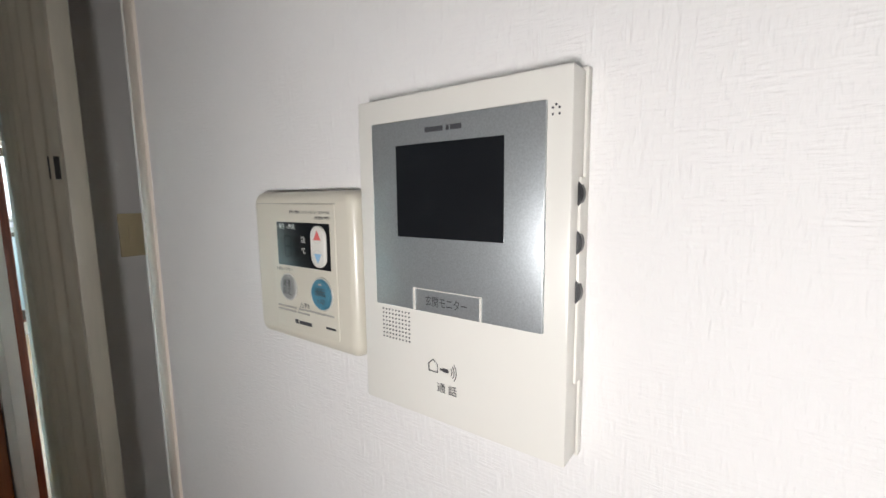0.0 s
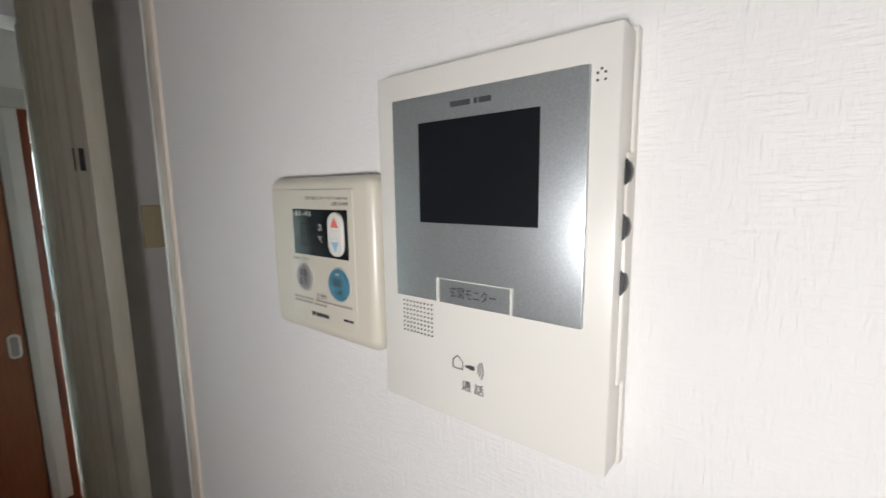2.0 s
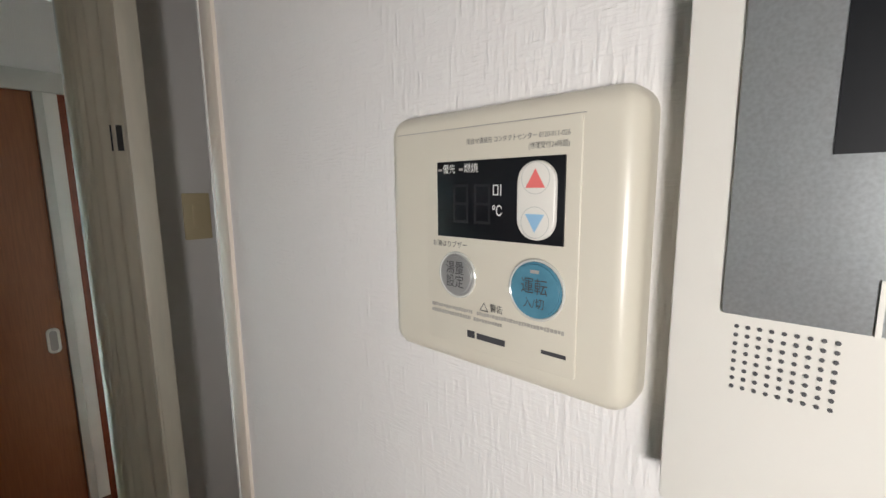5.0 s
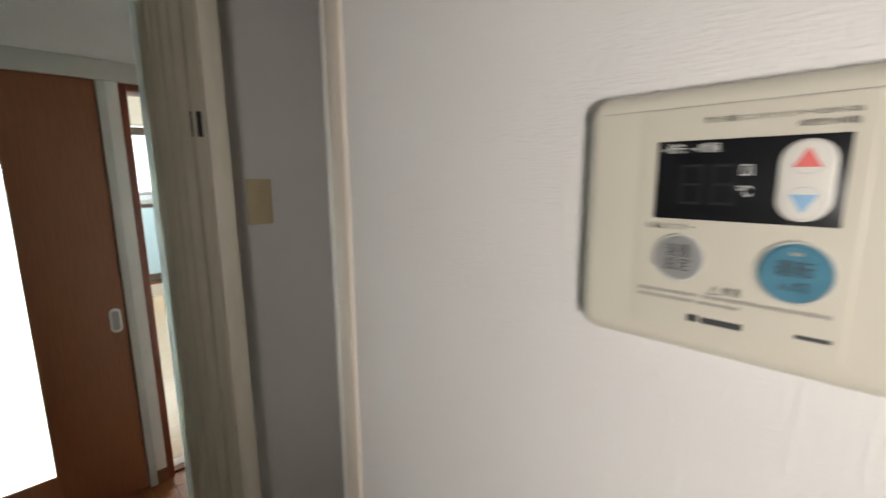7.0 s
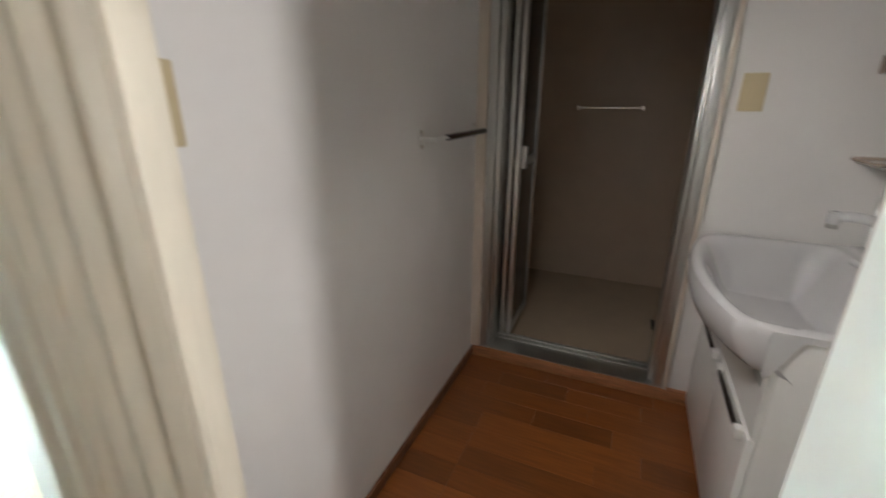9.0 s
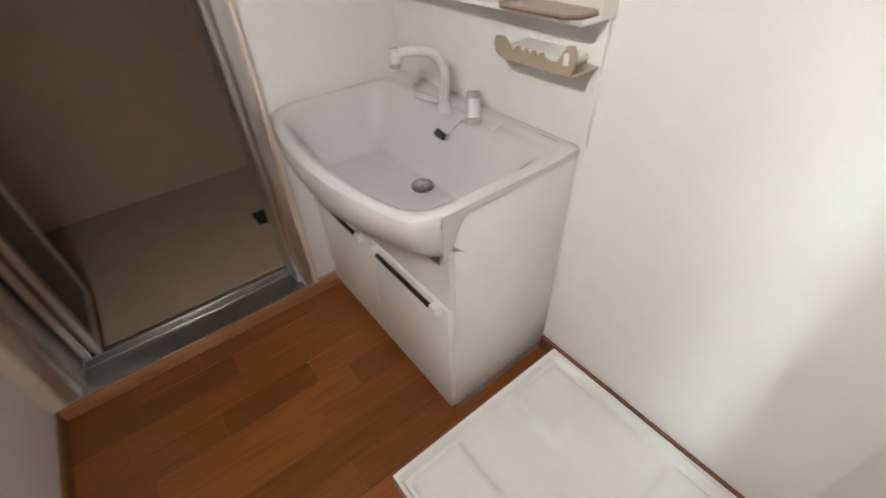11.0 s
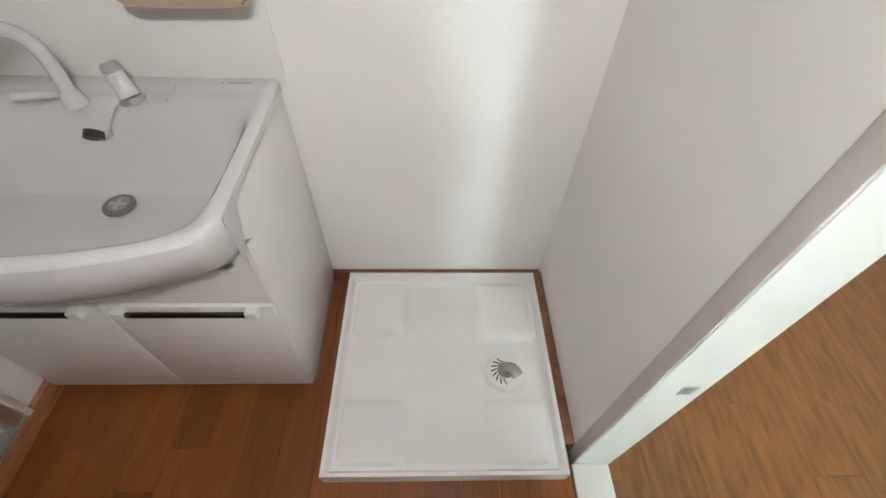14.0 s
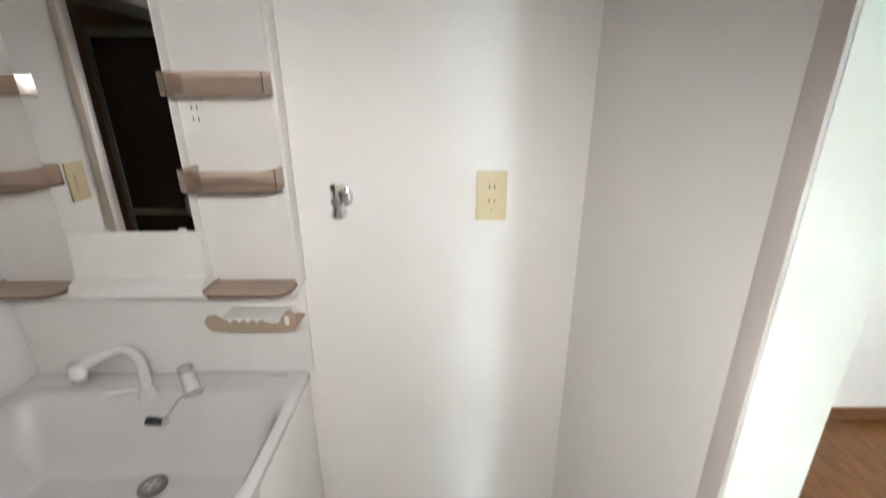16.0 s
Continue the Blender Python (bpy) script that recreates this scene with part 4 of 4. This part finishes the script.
for z in (1.2865, 1.2680):
    part("key_ring", stroke([(0.4338 + 0.0066 * math.cos(a), z + 0.0066 * math.sin(a)) for a in [k * math.pi / 12 for k in range(25)]], 0.0003, RF - 0.0033), CLEAR, key)
writing("display_writing", "優先", 0.3848, 1.2916, 0.0038, DY, PALE_INK, disp, 0.0078)
writing("display_writing", "燃焼", 0.3985, 1.2916, 0.0038, DY, PALE_INK, disp, 0.0085)
writing("display_writing", "℃", 0.4135, 1.2720, 0.0052, DY, PALE_INK, disp, 0.0052)
part("lamp_mark", boxes((0.3778, DY - 0.0002, 1.2909, 0.3803, DY, 1.2920), (0.3912, DY - 0.0002, 1.2909, 0.3937, DY, 1.2920)), GREYTRIM, disp)
part("litre_mark", join(stroke([(0.4115, 1.2795), (0.4115, 1.2838), (0.4140, 1.2838), (0.4140, 1.2795), (0.4115, 1.2795)], 0.0005, DY), stroke([(0.4155, 1.2795), (0.4155, 1.2838)], 0.0006, DY)), PALE_INK, disp)
for x in (0.388, 0.401):
    z0, z1, z2, w = 1.2665, 1.2752, 1.2838, 0.0082
    part("unlit_digit", join(*[stroke(s, 0.0013, DY) for s in ([(x, z0), (x + w, z0)], [(x, z1), (x + w, z1)], [(x, z2), (x + w, z2)],
        [(x, z0 + 0.0014), (x, z1 - 0.0014)], [(x + w, z0 + 0.0014), (x + w, z1 - 0.0014)], [(x, z1 + 0.0014), (x, z2 - 0.0014)], [(x + w, z1 + 0.0014), (x + w, z2 - 0.0014)])]), SEGMENT, disp)


def round_key(x, z, r, mat, label, words):
    k = part("round_key", cyl((x, RF, z), (x, RF - 0.0028, z), r, n=40, bevel=0.001), mat, rc, label)
    ring = [(x + (r + 0.0007) * math.cos(a), RF - 0.0012, z + (r + 0.0007) * math.sin(a)) for a in [q * math.pi / 12 for q in range(25)]]
    part("key_rim", tube(ring, 0.0007, 6), CLEAR, k)
    for text, dz, h, w in words:
        writing("key_writing", text, x, z + dz, h, RF - 0.0031, INK, k, w)


round_key(0.3893, 1.2395, 0.0105, SILVER_BTN, "silver round key", (("湯量", 0.0034, 0.0056, 0.0112), ("設定", -0.0034, 0.0056, 0.0112)))
round_key(0.4340, 1.2385, 0.0125, BLUE_BTN, "translucent blue round key", (("運転", 0.0015, 0.0062, 0.0128), ("入/切", -0.0058, 0.0042, 0.0100)))
part("key_lamp", boxes((0.4322, RF - 0.0032, 1.2462, 0.4362, RF - 0.0029, 1.2476)), GREYTRIM, rc)
writing("notice_writing", "問合せ連絡先 コンタクトセンター 0120-911-026", 0.4215, 1.3040, 0.0024, RY, INK, rc, 0.0520)
writing("notice_writing", "(修理受付24時間)", 0.4382, 1.2998, 0.0024, RY, INK, rc, 0.0185)
writing("buzzer_writing", "お湯はりブザー", 0.3840, 1.2545, 0.0028, RY, INK, rc, 0.0225)
writing("warning_writing", "警告", 0.4130, 1.2257, 0.0034, RY, INK, rc, 0.0074)
part("warning_triangle", stroke([(0.4035, 1.2238), (0.4058, 1.2277), (0.4081, 1.2238), (0.4035, 1.2238)], 0.0004, RY), INK, rc)
PRINT_GREY = material("fine_grey_print", (0.40, 0.38, 0.34), 0.5)
rnd = random.Random(5)
for z, segs in ((1.2218, ((0.3715, 0.3985), (0.4015, 0.4475))), (1.2186, ((0.3715, 0.3975), (0.3995, 0.4160)))):
    for a, b in segs:
        bars, x = [], a
        while x < b:
            w = rnd.uniform(0.0008, 0.0016)
            bars.append((x, RY - 0.0001, z - rnd.uniform(0.0006, 0.0010), min(x + w, b), RY + 0.0002, z + rnd.uniform(0.0006, 0.0010)))
            x += w + 0.0004
        part("small_print", boxes(*bars), PRINT_GREY, rc)
part("maker_mark", boxes((0.3955, RY - 0.0001, 1.2085, 0.4000, RY + 0.0002, 1.2120), (0.4015, RY - 0.0001, 1.2086, 0.4180, RY + 0.0002, 1.2116)), INK, rc)
part("model_mark", boxes((0.4370, RY - 0.0001, 1.2105, 0.4485, RY + 0.0002, 1.2122)), INK, rc)
part("face_line", boxes((0.3470, RY + 0.0002, 1.3108, 0.4535, RY + 0.0006, 1.3111)), GREYTRIM, rc)

# ---- plank floors, laid along the wall ----
plank_mesh = {}


def plank(kind, parent, x0, x1, y0, y1, mat, z=0.0):
    key = (kind, round(x1 - x0, 3), round(y1 - y0, 3))
    if key not in plank_mesh:
        bm = boxes((0, 0, -0.012, x1 - x0 - 0.0007, y1 - y0 - 0.0007, 0.0))
        bmesh.ops.bevel(bm, geom=[e for e in bm.edges if all(v.co.z > -0.001 for v in e.verts)], offset=0.0005, segments=1, affect="EDGES")
        me = bpy.data.meshes.new("plank")
        bm.to_mesh(me)
        bm.free()
        me.materials.append(mat)
        plank_mesh[key] = me
    ob = new("plank", plank_mesh[key])
    ob.parent = parent
    ob.location = (x0, y0, z)


rnd = random.Random(11)
wash, hall = bpy.data.objects["floor_washroom"], bpy.data.objects["floor_hall"]


def lay(parent, kind, xa, xb, ya, yb, w, lengths, mat):
    y = ya
    while y < yb - 1e-4:
        y1 = min(y + w, yb)
        x = xa
        first = rnd.choice(lengths) * rnd.choice((0.33, 0.66, 1.0))
        while x < xb - 1e-4:
            x1 = min(x + first, xb)
            if xb - x1 < 0.06:
                x1 = xb
            plank(kind, parent, x, x1, y, y1, mat)
            x, first = x1, rnd.choice(lengths)
        y = y1


lay(wash, "wash", -0.71, 0.66, 0.105, 1.59, 0.099, (0.30, 0.45, 0.60), PLANK)
lay(hall, "hall", -0.60, 1.31, -2.2, 0.0, 0.15, (0.6, 0.9, 1.2), PLANK_HALL)
lay(hall, "west", -1.57, -0.60, -1.0, 0.0, 0.075, (0.15, 0.30), PLANK)
lay(hall, "west", -1.57, -0.80, 0.0, 1.55, 0.075, (0.15, 0.30), PLANK)
lay(hall, "west", -1.57, -0.60, -2.2, -1.0, 0.10, (0.45, 0.6), PLANK)
